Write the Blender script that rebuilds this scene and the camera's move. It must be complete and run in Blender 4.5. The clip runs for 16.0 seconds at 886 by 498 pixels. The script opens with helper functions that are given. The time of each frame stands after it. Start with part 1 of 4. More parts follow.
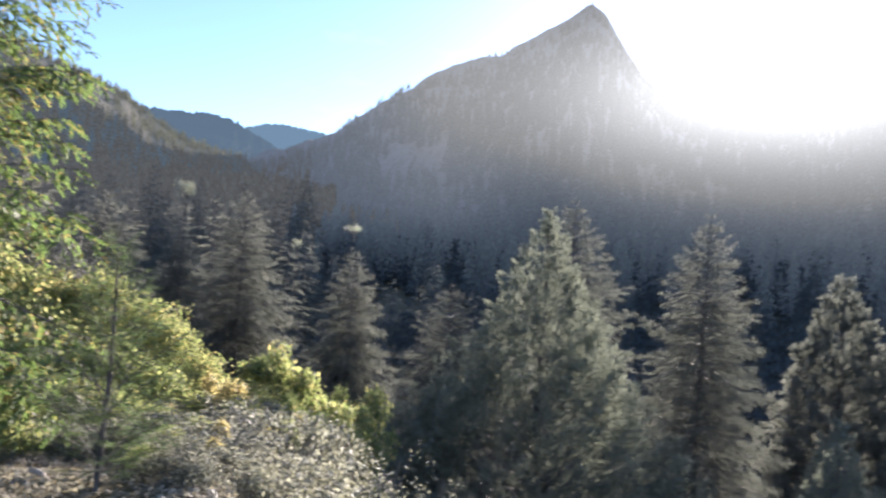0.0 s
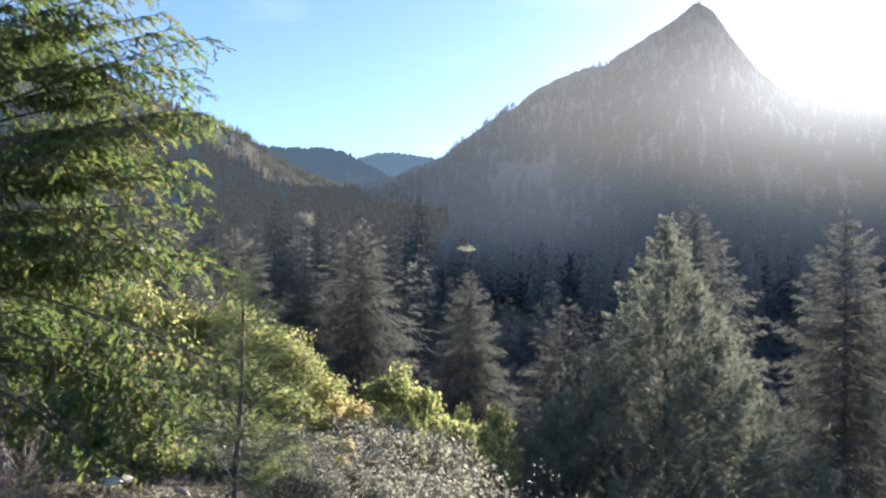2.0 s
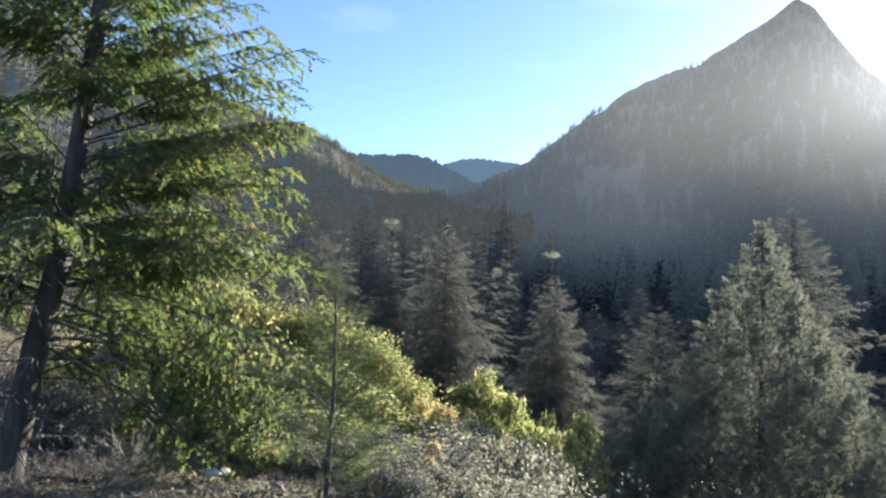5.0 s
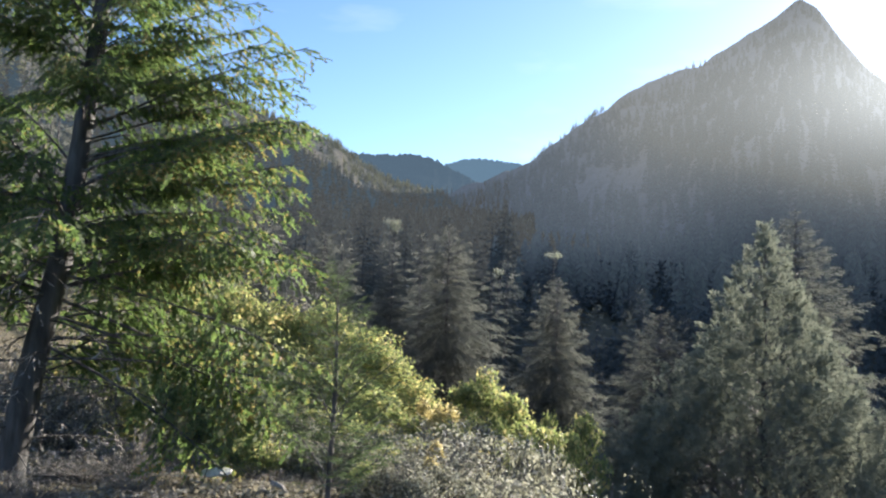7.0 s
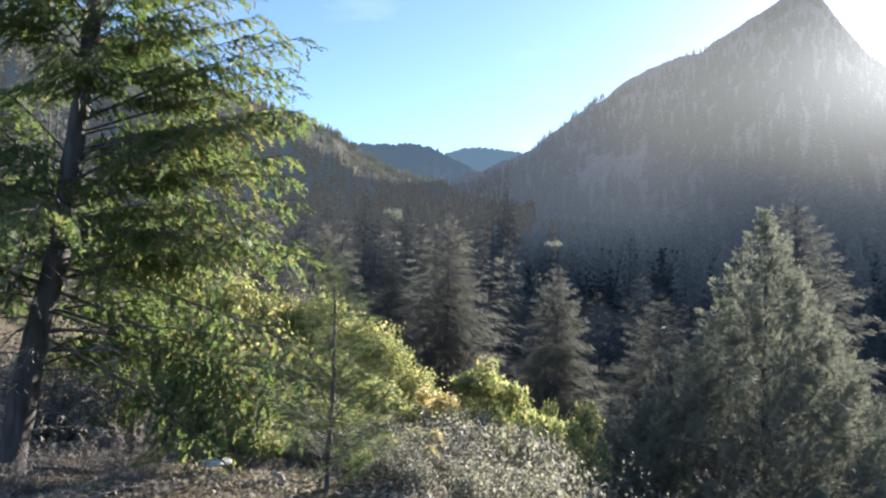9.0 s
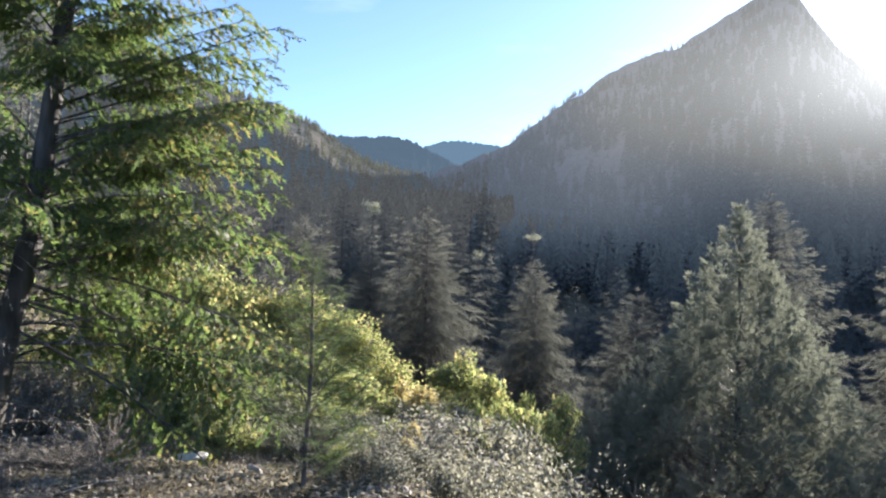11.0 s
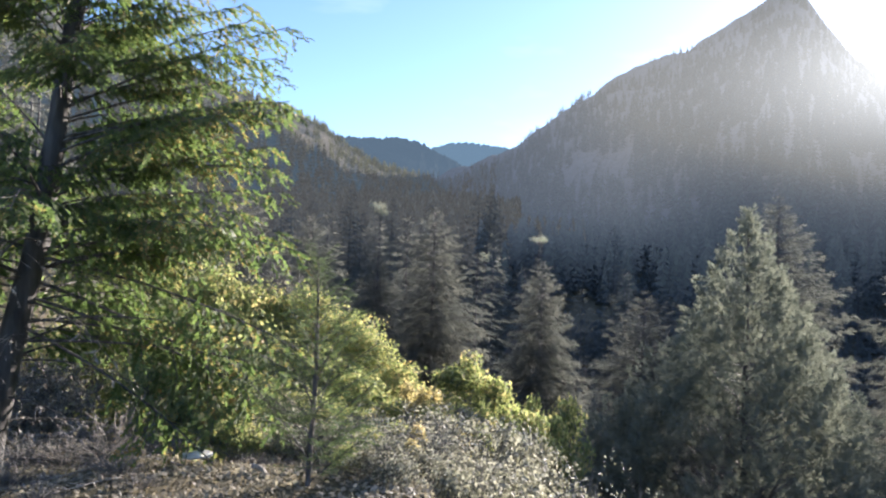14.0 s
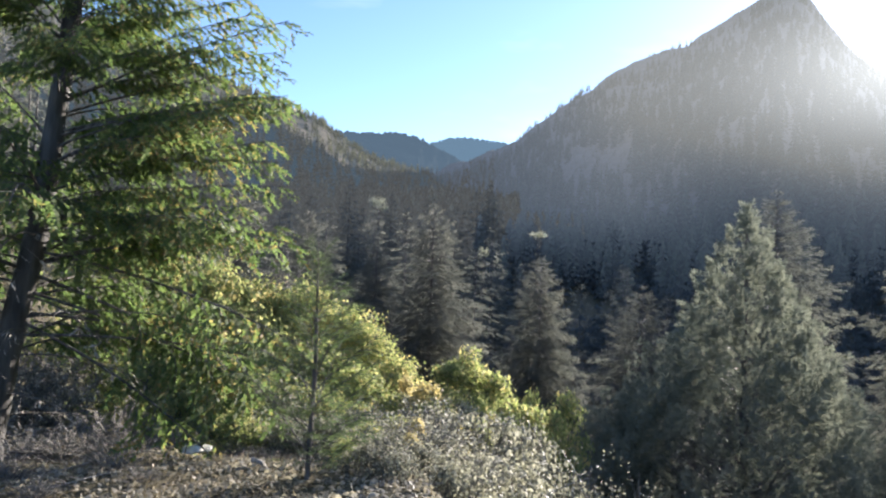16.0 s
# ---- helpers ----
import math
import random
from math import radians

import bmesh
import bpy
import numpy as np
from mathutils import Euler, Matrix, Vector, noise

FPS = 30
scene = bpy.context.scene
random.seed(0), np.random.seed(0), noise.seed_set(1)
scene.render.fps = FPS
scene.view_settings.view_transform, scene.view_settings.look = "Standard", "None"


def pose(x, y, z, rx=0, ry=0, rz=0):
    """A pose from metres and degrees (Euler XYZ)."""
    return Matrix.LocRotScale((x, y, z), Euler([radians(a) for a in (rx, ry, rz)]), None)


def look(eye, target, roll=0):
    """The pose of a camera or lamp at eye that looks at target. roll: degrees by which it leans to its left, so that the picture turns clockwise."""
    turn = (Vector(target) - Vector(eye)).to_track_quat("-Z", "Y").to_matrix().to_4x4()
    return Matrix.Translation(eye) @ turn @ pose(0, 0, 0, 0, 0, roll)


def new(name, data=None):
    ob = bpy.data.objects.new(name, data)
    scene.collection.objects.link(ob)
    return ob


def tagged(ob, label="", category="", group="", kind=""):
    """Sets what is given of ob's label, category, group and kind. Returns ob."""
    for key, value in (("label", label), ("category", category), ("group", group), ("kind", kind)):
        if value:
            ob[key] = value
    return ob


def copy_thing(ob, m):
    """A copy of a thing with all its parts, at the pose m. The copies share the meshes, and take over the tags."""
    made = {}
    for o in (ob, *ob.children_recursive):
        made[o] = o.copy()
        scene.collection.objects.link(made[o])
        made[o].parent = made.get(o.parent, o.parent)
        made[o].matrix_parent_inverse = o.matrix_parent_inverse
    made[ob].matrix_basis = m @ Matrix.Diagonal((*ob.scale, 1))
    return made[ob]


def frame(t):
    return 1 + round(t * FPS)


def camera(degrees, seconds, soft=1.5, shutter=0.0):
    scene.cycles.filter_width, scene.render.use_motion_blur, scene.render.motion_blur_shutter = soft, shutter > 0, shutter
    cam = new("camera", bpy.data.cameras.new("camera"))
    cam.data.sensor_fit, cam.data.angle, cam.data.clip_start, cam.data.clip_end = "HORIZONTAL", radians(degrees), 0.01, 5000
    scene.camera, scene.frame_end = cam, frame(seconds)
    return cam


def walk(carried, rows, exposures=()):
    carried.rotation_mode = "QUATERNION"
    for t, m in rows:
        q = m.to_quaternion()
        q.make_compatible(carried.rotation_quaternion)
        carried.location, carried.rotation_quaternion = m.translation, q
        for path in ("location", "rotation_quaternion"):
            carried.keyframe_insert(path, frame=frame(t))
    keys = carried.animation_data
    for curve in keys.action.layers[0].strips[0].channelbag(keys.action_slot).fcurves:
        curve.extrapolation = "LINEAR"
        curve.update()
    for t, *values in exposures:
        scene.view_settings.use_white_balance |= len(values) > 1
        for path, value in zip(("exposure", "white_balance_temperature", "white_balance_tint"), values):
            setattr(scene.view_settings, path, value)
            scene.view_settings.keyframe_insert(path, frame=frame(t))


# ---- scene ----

# ======== camera ========
cam = camera(62.1, 16.0, soft=2.15, shutter=0.4)
PATH = [
    (0, (0.023, 0.156, 1.472), (0.562, 2.081, 1.537), 4.7),
    (0.5, (0.033, 0.221, 1.443), (0.375, 2.191, 1.486), 2.2),
    (1, (0.051, 0.21, 1.44), (0.352, 2.187, 1.47), 2.1),
    (1.5, (0.054, 0.206, 1.434), (0.33, 2.185, 1.501), 1.6),
    (2, (0.052, 0.162, 1.431), (0.286, 2.146, 1.53), 1.6),
    (2.5, (0.052, 0.145, 1.43), (0.179, 2.138, 1.541), 1.6),
    (3, (0.033, 0.141, 1.427), (0.097, 2.137, 1.551), 1.9),
    (3.5, (0.027, 0.131, 1.424), (0.075, 2.128, 1.53), 2.0),
    (4, (0.026, 0.121, 1.422), (0.055, 2.118, 1.532), 2.2),
    (6.5, (0.028, 0.108, 1.417), (0.022, 2.105, 1.52), 2.2),
    (7, (0.023, 0.126, 1.42), (0.023, 2.123, 1.527), 2.4),
    (7.5, (0.019, 0.123, 1.419), (0.021, 2.121, 1.515), 2.5),
    (8, (0.02, 0.14, 1.419), (0.002, 2.138, 1.504), 2.3),
    (8.5, (0.035, 0.144, 1.421), (0.016, 2.142, 1.497), 1.9),
    (9, (0.049, 0.138, 1.417), (0.048, 2.136, 1.495), 1.9),
    (11.5, (0.049, 0.146, 1.414), (0.11, 2.144, 1.474), 2.1),
    (12, (0.04, 0.134, 1.405), (0.087, 2.132, 1.465), 2.5),
    (12.5, (0.042, 0.131, 1.412), (0.074, 2.129, 1.48), 2.7),
    (13, (0.041, 0.146, 1.409), (0.077, 2.145, 1.471), 2.7),
    (13.5, (0.049, 0.133, 1.407), (0.07, 2.132, 1.473), 2.7),
    (14, (0.055, 0.153, 1.413), (0.094, 2.152, 1.478), 2.6),
    (14.5, (0.052, 0.154, 1.422), (0.108, 2.153, 1.485), 2.6),
    (15, (0.044, 0.158, 1.413), (0.096, 2.156, 1.47), 2.8),
    (15.5, (0.051, 0.149, 1.41), (0.084, 2.148, 1.462), 2.8),
    (16, (0.052, 0.151, 1.407), (0.095, 2.149, 1.459), 2.6),
]
walk(cam, [(t, look(eye, target, roll)) for t, eye, target, roll in PATH], exposures=[(0.0, 1.99, 6320, 20.3), (0.5, 1.87, 6320, 17.3), (1.5, 1.81, 6320, 19.3), (3.0, 1.73, 6320, 14.8), (7.0, 1.71, 6320, 13.8), (9.0, 1.80, 6320, 16.8), (12.0, 1.90, 6320, 17.8), (14.0, 1.93, 6320, 18.8), (16.0, 1.85, 6320, 16.3)])

# ======== sky and sun ========
SUN_AZ, SUN_EL = radians(40.0), radians(15.0)
world = bpy.data.worlds.new("sky")
scene.world = world
world.use_nodes = True
sky = world.node_tree.nodes.new("ShaderNodeTexSky")
sky.sky_type = "NISHITA"
sky.sun_disc = False
sky.sun_elevation, sky.sun_rotation = SUN_EL, SUN_AZ
sky.altitude, sky.air_density, sky.dust_density, sky.ozone_density = 1900.0, 1.15, 1.75, 3.7
back = world.node_tree.nodes["Background"]
back.inputs["Strength"].default_value = 0.085
# faint high cirrus
wn, wl = world.node_tree.nodes, world.node_tree.links
coord, spread_map, cirrus = wn.new("ShaderNodeTexCoord"), wn.new("ShaderNodeMapping"), wn.new("ShaderNodeTexNoise")
spread_map.inputs["Scale"].default_value, spread_map.inputs["Rotation"].default_value = (2.2, 2.2, 9.0), (0.25, 0.1, 0.0)
cirrus.inputs["Scale"].default_value, cirrus.inputs["Detail"].default_value = 1.6, 5.0
thin = wn.new("ShaderNodeMapRange")
thin.inputs["From Min"].default_value, thin.inputs["From Max"].default_value, thin.inputs["To Max"].default_value = 0.5, 0.8, 0.3
veil = wn.new("ShaderNodeMix")
veil.data_type = "RGBA"
veil.inputs[7].default_value = (5.5, 5.8, 6.0, 1)
wl.new(coord.outputs["Generated"], spread_map.inputs[0])
wl.new(spread_map.outputs[0], cirrus.inputs["Vector"])
wl.new(cirrus.outputs["Fac"], thin.inputs["Value"])
wl.new(thin.outputs[0], veil.inputs[0])
wl.new(sky.outputs[0], veil.inputs[6])
wl.new(veil.outputs[2], back.inputs["Color"])
lamp = bpy.data.lights.new("sun", "SUN")
lamp.energy, lamp.angle, lamp.color = 5.0, radians(0.5), (1.0, 0.93, 0.8)
sun = new("sun", lamp)
sun.matrix_basis = look((200 * math.sin(SUN_AZ), 200 * math.cos(SUN_AZ), 200 * math.tan(SUN_EL)), (0, 0, 0))


# ======== materials ========
def material(name):
    m = bpy.data.materials.new(name)
    m.use_nodes = True
    return m, m.node_tree.nodes, m.node_tree.links


def ramp(nodes, stops):
    r = nodes.new("ShaderNodeValToRGB")
    els = r.color_ramp.elements
    while len(els) < len(stops):
        els.new(0.5)
    for e, (p, c) in zip(els, stops):
        e.position, e.color = p, (*c, 1)
    return r


def noise_node(nodes, links, scale, detail=4.0, coord="Object", rough=0.55):
    tc = nodes.new("ShaderNodeTexCoord")
    n = nodes.new("ShaderNodeTexNoise")
    n.inputs["Scale"].default_value, n.inputs["Detail"].default_value, n.inputs["Roughness"].default_value = scale, detail, rough
    links.new(tc.outputs[coord], n.inputs["Vector"])
    return n


def paint_haze(nodes, links, p, share):
    """Haze and sun glare painted as emission on the far mountainside: blue in its shade, bright towards the low sun
    behind the crest.
    """
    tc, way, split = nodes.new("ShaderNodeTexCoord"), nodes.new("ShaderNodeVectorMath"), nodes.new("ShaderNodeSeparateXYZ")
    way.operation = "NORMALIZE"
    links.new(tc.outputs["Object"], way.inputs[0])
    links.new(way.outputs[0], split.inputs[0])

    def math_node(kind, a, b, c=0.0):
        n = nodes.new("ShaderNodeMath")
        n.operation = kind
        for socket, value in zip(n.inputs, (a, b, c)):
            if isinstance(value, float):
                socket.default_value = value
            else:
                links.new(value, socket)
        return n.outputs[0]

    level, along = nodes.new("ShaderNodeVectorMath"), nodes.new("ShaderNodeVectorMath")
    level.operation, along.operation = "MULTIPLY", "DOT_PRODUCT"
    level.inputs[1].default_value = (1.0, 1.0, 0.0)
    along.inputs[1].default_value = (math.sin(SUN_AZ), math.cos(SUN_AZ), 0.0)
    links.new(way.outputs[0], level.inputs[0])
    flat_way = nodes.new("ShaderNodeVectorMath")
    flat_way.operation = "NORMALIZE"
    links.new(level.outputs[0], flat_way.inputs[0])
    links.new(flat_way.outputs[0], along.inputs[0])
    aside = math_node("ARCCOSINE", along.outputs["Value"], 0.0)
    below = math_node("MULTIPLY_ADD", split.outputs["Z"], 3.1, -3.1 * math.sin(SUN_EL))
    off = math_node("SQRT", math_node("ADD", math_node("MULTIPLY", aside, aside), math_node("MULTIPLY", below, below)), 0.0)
    near_sun = math_node("MINIMUM", math_node("MULTIPLY", math_node("POWER", math.e, math_node("MULTIPLY", off, -1 / radians(9.5))), HAZE_SUN * share), 0.6)
    # a pale flare patch, painted as extra glow over the middle of the canyon
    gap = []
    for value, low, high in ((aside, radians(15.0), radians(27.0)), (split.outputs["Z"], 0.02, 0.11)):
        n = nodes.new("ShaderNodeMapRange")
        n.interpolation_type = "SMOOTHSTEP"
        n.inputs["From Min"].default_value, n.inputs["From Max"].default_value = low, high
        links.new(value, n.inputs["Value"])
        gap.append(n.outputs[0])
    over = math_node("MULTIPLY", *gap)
    gap_glow = math_node("MULTIPLY_ADD", over, HAZE_GAP * share, HAZE_SHADE * share)
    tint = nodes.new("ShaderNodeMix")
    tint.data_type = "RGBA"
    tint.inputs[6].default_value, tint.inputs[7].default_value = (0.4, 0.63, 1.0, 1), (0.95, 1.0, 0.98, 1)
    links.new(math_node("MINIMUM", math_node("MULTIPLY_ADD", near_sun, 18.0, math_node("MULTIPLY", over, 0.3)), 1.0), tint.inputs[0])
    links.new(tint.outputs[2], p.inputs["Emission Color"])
    links.new(math_node("ADD", near_sun, gap_glow), p.inputs["Emission Strength"])


# emission strengths of the painted haze: sunward glare, shaded slope, canyon gap
HAZE_SUN, HAZE_SHADE, HAZE_GAP = 0.72, 0.011, 0.029


def leaf_material(name, stops, rough=0.5, through_light=0.35, patch=1.2, spec=0.25, glow=1.6, haze=None, lit=(0.85, 1.0, 0.7), vary=0.55):
    """Foliage: colour varies leaf by leaf and in larger patches; some light passes through. Far foliage also carries
    haze painted as emission.
    """
    m, nodes, links = material(name)
    p = nodes["Principled BSDF"]
    geo = nodes.new("ShaderNodeNewGeometry")
    n = noise_node(nodes, links, patch, 2.0)
    mix = nodes.new("ShaderNodeMath")
    mix.operation = "MULTIPLY_ADD"
    mix.inputs[1].default_value = vary
    links.new(geo.outputs["Random Per Island"], mix.inputs[0])
    sub = nodes.new("ShaderNodeMath")
    sub.operation = "MULTIPLY_ADD"
    sub.inputs[1].default_value, sub.inputs[2].default_value = 1.4, -0.2 - 0.5 * vary
    links.new(n.outputs["Fac"], sub.inputs[0])
    links.new(sub.outputs[0], mix.inputs[2])
    r = ramp(nodes, stops)
    links.new(mix.outputs[0], r.inputs[0])
    links.new(r.outputs[0], p.inputs["Base Color"])
    p.inputs["Roughness"].default_value = rough
    p.inputs["Specular IOR Level"].default_value = spec
    if isinstance(haze, float):
        paint_haze(nodes, links, p, haze)
    elif haze:
        p.inputs["Emission Color"].default_value = (*haze[0], 1)
        p.inputs["Emission Strength"].default_value = haze[1]
    tr = nodes.new("ShaderNodeBsdfTranslucent")
    bright = nodes.new("ShaderNodeVectorMath")
    bright.operation = "MULTIPLY"
    bright.inputs[1].default_value = tuple(glow * c for c in lit)
    links.new(r.outputs[0], bright.inputs[0])
    links.new(bright.outputs[0], tr.inputs["Color"])
    ms = nodes.new("ShaderNodeMixShader")
    ms.inputs[0].default_value = through_light
    links.new(p.outputs[0], ms.inputs[1])
    links.new(tr.outputs[0], ms.inputs[2])
    links.new(ms.outputs[0], nodes["Material Output"].inputs["Surface"])
    return m


def bark_material(name, dark, light, scale=14.0):
    m, nodes, links = material(name)
    p = nodes["Principled BSDF"]
    tc = nodes.new("ShaderNodeTexCoord")
    mp = nodes.new("ShaderNodeMapping")
    mp.inputs["Scale"].default_value = (1.0, 1.0, 0.22)
    links.new(tc.outputs["Object"], mp.inputs[0])
    n = nodes.new("ShaderNodeTexNoise")
    n.inputs["Scale"].default_value, n.inputs["Detail"].default_value = scale, 6.0
    links.new(mp.outputs[0], n.inputs["Vector"])
    r = ramp(nodes, [(0.3, dark), (0.7, light)])
    links.new(n.outputs["Fac"], r.inputs[0])
    links.new(r.outputs[0], p.inputs["Base Color"])
    p.inputs["Roughness"].default_value = 0.75
    b = nodes.new("ShaderNodeBump")
    b.inputs["Strength"].default_value, b.inputs["Distance"].default_value = 0.8, 0.02
    links.new(n.outputs["Fac"], b.inputs["Height"])
    links.new(b.outputs[0], p.inputs["Normal"])
    return m


def ground_material():
    """Leaf litter and dry grass over stony soil, with brush on the slopes."""
    m, nodes, links = material("hillside")
    p = nodes["Principled BSDF"]
    big = noise_node(nodes, links, 0.013, 6.0, rough=0.6)
    mid = noise_node(nodes, links, 0.35, 6.0, rough=0.65)
    fine = noise_node(nodes, links, 9.0, 6.0, rough=0.7)
    litter = ramp(nodes, [(0.3, (0.04, 0.033, 0.024)), (0.5, (0.115, 0.096, 0.066)), (0.62, (0.18, 0.152, 0.11)), (0.75, (0.29, 0.255, 0.2))])
    links.new(fine.outputs["Fac"], litter.inputs[0])
    brush = ramp(nodes, [(0.35, (0.035, 0.042, 0.02)), (0.5, (0.075, 0.07, 0.035)), (0.58, (0.11, 0.088, 0.05)), (0.7, (0.18, 0.135, 0.08))])
    add = nodes.new("ShaderNodeMath")
    add.operation = "MULTIPLY_ADD"
    add.inputs[1].default_value = 0.5
    half = nodes.new("ShaderNodeMath")
    half.operation = "MULTIPLY"
    half.inputs[1].default_value = 0.5
    links.new(mid.outputs["Fac"], half.inputs[0])
    links.new(big.outputs["Fac"], add.inputs[0])
    links.new(half.outputs[0], add.inputs[2])
    links.new(add.outputs[0], brush.inputs[0])
    mix = nodes.new("ShaderNodeMix")
    mix.data_type = "RGBA"
    sel = ramp(nodes, [(0.45, (0.75, 0.75, 0.75)), (0.62, (0.25, 0.25, 0.25))])
    links.new(mid.outputs["Fac"], sel.inputs[0])
    links.new(sel.outputs[0], mix.inputs[0])
    links.new(brush.outputs[0], mix.inputs[6])
    links.new(litter.outputs[0], mix.inputs[7])
    links.new(mix.outputs[2], p.inputs["Base Color"])
    p.inputs["Roughness"].default_value = 0.9
    p.inputs["Specular IOR Level"].default_value = 0.1
    b = nodes.new("ShaderNodeBump")
    b.inputs["Strength"].default_value, b.inputs["Distance"].default_value = 0.7, 0.05
    links.new(fine.outputs["Fac"], b.inputs["Height"])
    links.new(b.outputs[0], p.inputs["Normal"])
    return m


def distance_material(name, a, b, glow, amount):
    """Wooded hills far off, with the blue haze before them painted on as a little emission."""
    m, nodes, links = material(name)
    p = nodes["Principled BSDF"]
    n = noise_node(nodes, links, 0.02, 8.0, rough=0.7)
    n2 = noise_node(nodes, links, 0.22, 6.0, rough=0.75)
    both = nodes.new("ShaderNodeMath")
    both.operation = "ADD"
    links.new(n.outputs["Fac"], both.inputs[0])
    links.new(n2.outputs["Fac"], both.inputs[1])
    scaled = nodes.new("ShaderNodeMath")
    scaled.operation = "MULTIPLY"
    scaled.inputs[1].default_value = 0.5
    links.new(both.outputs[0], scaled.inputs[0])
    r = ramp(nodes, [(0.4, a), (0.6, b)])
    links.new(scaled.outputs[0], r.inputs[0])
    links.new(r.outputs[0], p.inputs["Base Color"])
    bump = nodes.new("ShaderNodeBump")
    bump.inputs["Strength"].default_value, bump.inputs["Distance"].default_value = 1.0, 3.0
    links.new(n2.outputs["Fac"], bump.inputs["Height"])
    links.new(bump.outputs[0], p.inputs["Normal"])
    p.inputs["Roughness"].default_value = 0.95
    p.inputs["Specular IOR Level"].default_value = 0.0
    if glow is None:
        paint_haze(nodes, links, p, amount)
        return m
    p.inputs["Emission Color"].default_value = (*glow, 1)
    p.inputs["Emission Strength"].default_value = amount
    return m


M_GROUND = ground_material()
# blue haze on the spur, put into its emission
HAZE_LEFT = ((0.52, 0.8, 1.0), 0.033)
# the mountainside's own surface glows, with glare painted in towards the sun
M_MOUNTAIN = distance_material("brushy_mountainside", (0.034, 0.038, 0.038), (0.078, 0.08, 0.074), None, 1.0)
M_SPUR = distance_material("grassy_spur", (0.04, 0.042, 0.036), (0.14, 0.115, 0.085), *HAZE_LEFT)
M_FIR = leaf_material("fir_needles", [(0.0, (0.06, 0.08, 0.038)), (0.45, (0.1, 0.13, 0.06)), (0.85, (0.142, 0.17, 0.076)), (0.97, (0.26, 0.18, 0.09))], 0.55, 0.54, 0.9, 0.16, glow=1.55, lit=(0.84, 1.0, 0.64), vary=0.7)
M_SAPLING = leaf_material("sapling_needles", [(0.0, (0.05, 0.066, 0.035)), (0.5, (0.09, 0.112, 0.058)), (1.0, (0.145, 0.16, 0.082))], 0.55, 0.55, 0.9, 0.2, lit=(0.88, 1.0, 0.76))
M_GREYFIR = leaf_material("grey_green_needles", [(0.0, (0.144, 0.154, 0.122)), (0.5, (0.171, 0.181, 0.142)), (1.0, (0.2, 0.206, 0.16))], 0.85, 0.42, 0.6, 0.05, glow=1.35, lit=(0.97, 1.0, 0.96))
M_WOODS = leaf_material("forest_needles", [(0.1, (0.086, 0.088, 0.077)), (0.5, (0.12, 0.119, 0.104)), (0.9, (0.163, 0.154, 0.134))], 0.8, 0.5, 0.16, 0.08, lit=(0.95, 1.0, 0.95))
# far and slope needles glow slightly, as painted haze
M_WOODS_FAR = leaf_material("far_needles", [(0.1, (0.02, 0.022, 0.014)), (0.5, (0.07, 0.07, 0.05)), (0.9, (0.15, 0.135, 0.095))], 0.8, 0.3, 0.11, 0.1, haze=((0.93, 0.96, 0.95), 0.031))
M_WOODS_LOW = leaf_material("haze_painted_needles", [(0.0, (0.03, 0.034, 0.018)), (0.5, (0.06, 0.062, 0.032)), (1.0, (0.1, 0.088, 0.055))], 0.9, 0.03, 0.11, 0.03, haze=0.86)
# forest needles with the canyon's shade put into a darker base colour
M_SHADE = leaf_material("shade_darkened_needles", [(0.0, (0.062, 0.066, 0.064)), (0.5, (0.086, 0.09, 0.086)), (1.0, (0.118, 0.118, 0.108))], 0.8, 0.3, 0.05, 0.08, lit=(0.93, 1.0, 0.92))
M_YELLOW = leaf_material("turning_leaves", [(0.0, (0.13, 0.15, 0.07)), (0.4, (0.2, 0.22, 0.1)), (0.7, (0.3, 0.29, 0.15)), (1.0, (0.45, 0.34, 0.18))], 0.5, 0.58, 1.4, 0.22, lit=(0.92, 1.0, 0.74), vary=0.85)
# besides the sheen, random pale leaves put sun glints into the colour
M_SILVER = leaf_material("dry_glint_toned_leaves", [(0.1, (0.09, 0.088, 0.066)), (0.45, (0.18, 0.172, 0.125)), (0.7, (0.3, 0.283, 0.22)), (0.9, (0.39, 0.372, 0.3))], 0.58, 0.35, 1.2, 0.5, lit=(0.96, 1.0, 0.9), vary=0.95)
M_GOLD = leaf_material("golden_leaves", [(0.0, (0.24, 0.25, 0.18)), (0.5, (0.34, 0.35, 0.27)), (1.0, (0.46, 0.46, 0.38))], 0.5, 0.35, 0.5, lit=(1.0, 1.0, 0.85), glow=1.6)
M_LITTER = leaf_material("fallen_leaves", [(0.0, (0.07, 0.06, 0.045)), (0.5, (0.2, 0.178, 0.138)), (1.0, (0.5, 0.45, 0.36))], 0.6, 0.3, 1.5, 0.3, lit=(0.95, 0.95, 0.8))
M_STRAW = leaf_material("dry_grass", [(0.0, (0.11, 0.095, 0.065)), (0.5, (0.21, 0.185, 0.13)), (1.0, (0.38, 0.335, 0.25))], 0.6, 0.3, 1.0, 0.3, lit=(1.0, 0.92, 0.75))
M_BARK = bark_material("grey_brown_bark", (0.02, 0.018, 0.016), (0.095, 0.089, 0.082))
M_TWIG = bark_material("grey_twig_bark", (0.045, 0.042, 0.038), (0.185, 0.178, 0.165), 30.0)
M_LIMB = bark_material("dark_limb_bark", (0.022, 0.018, 0.015), (0.15, 0.135, 0.12), 24.0)
M_DEAD = bark_material("weathered_dead_wood", (0.14, 0.12, 0.1), (0.42, 0.38, 0.33), 22.0)
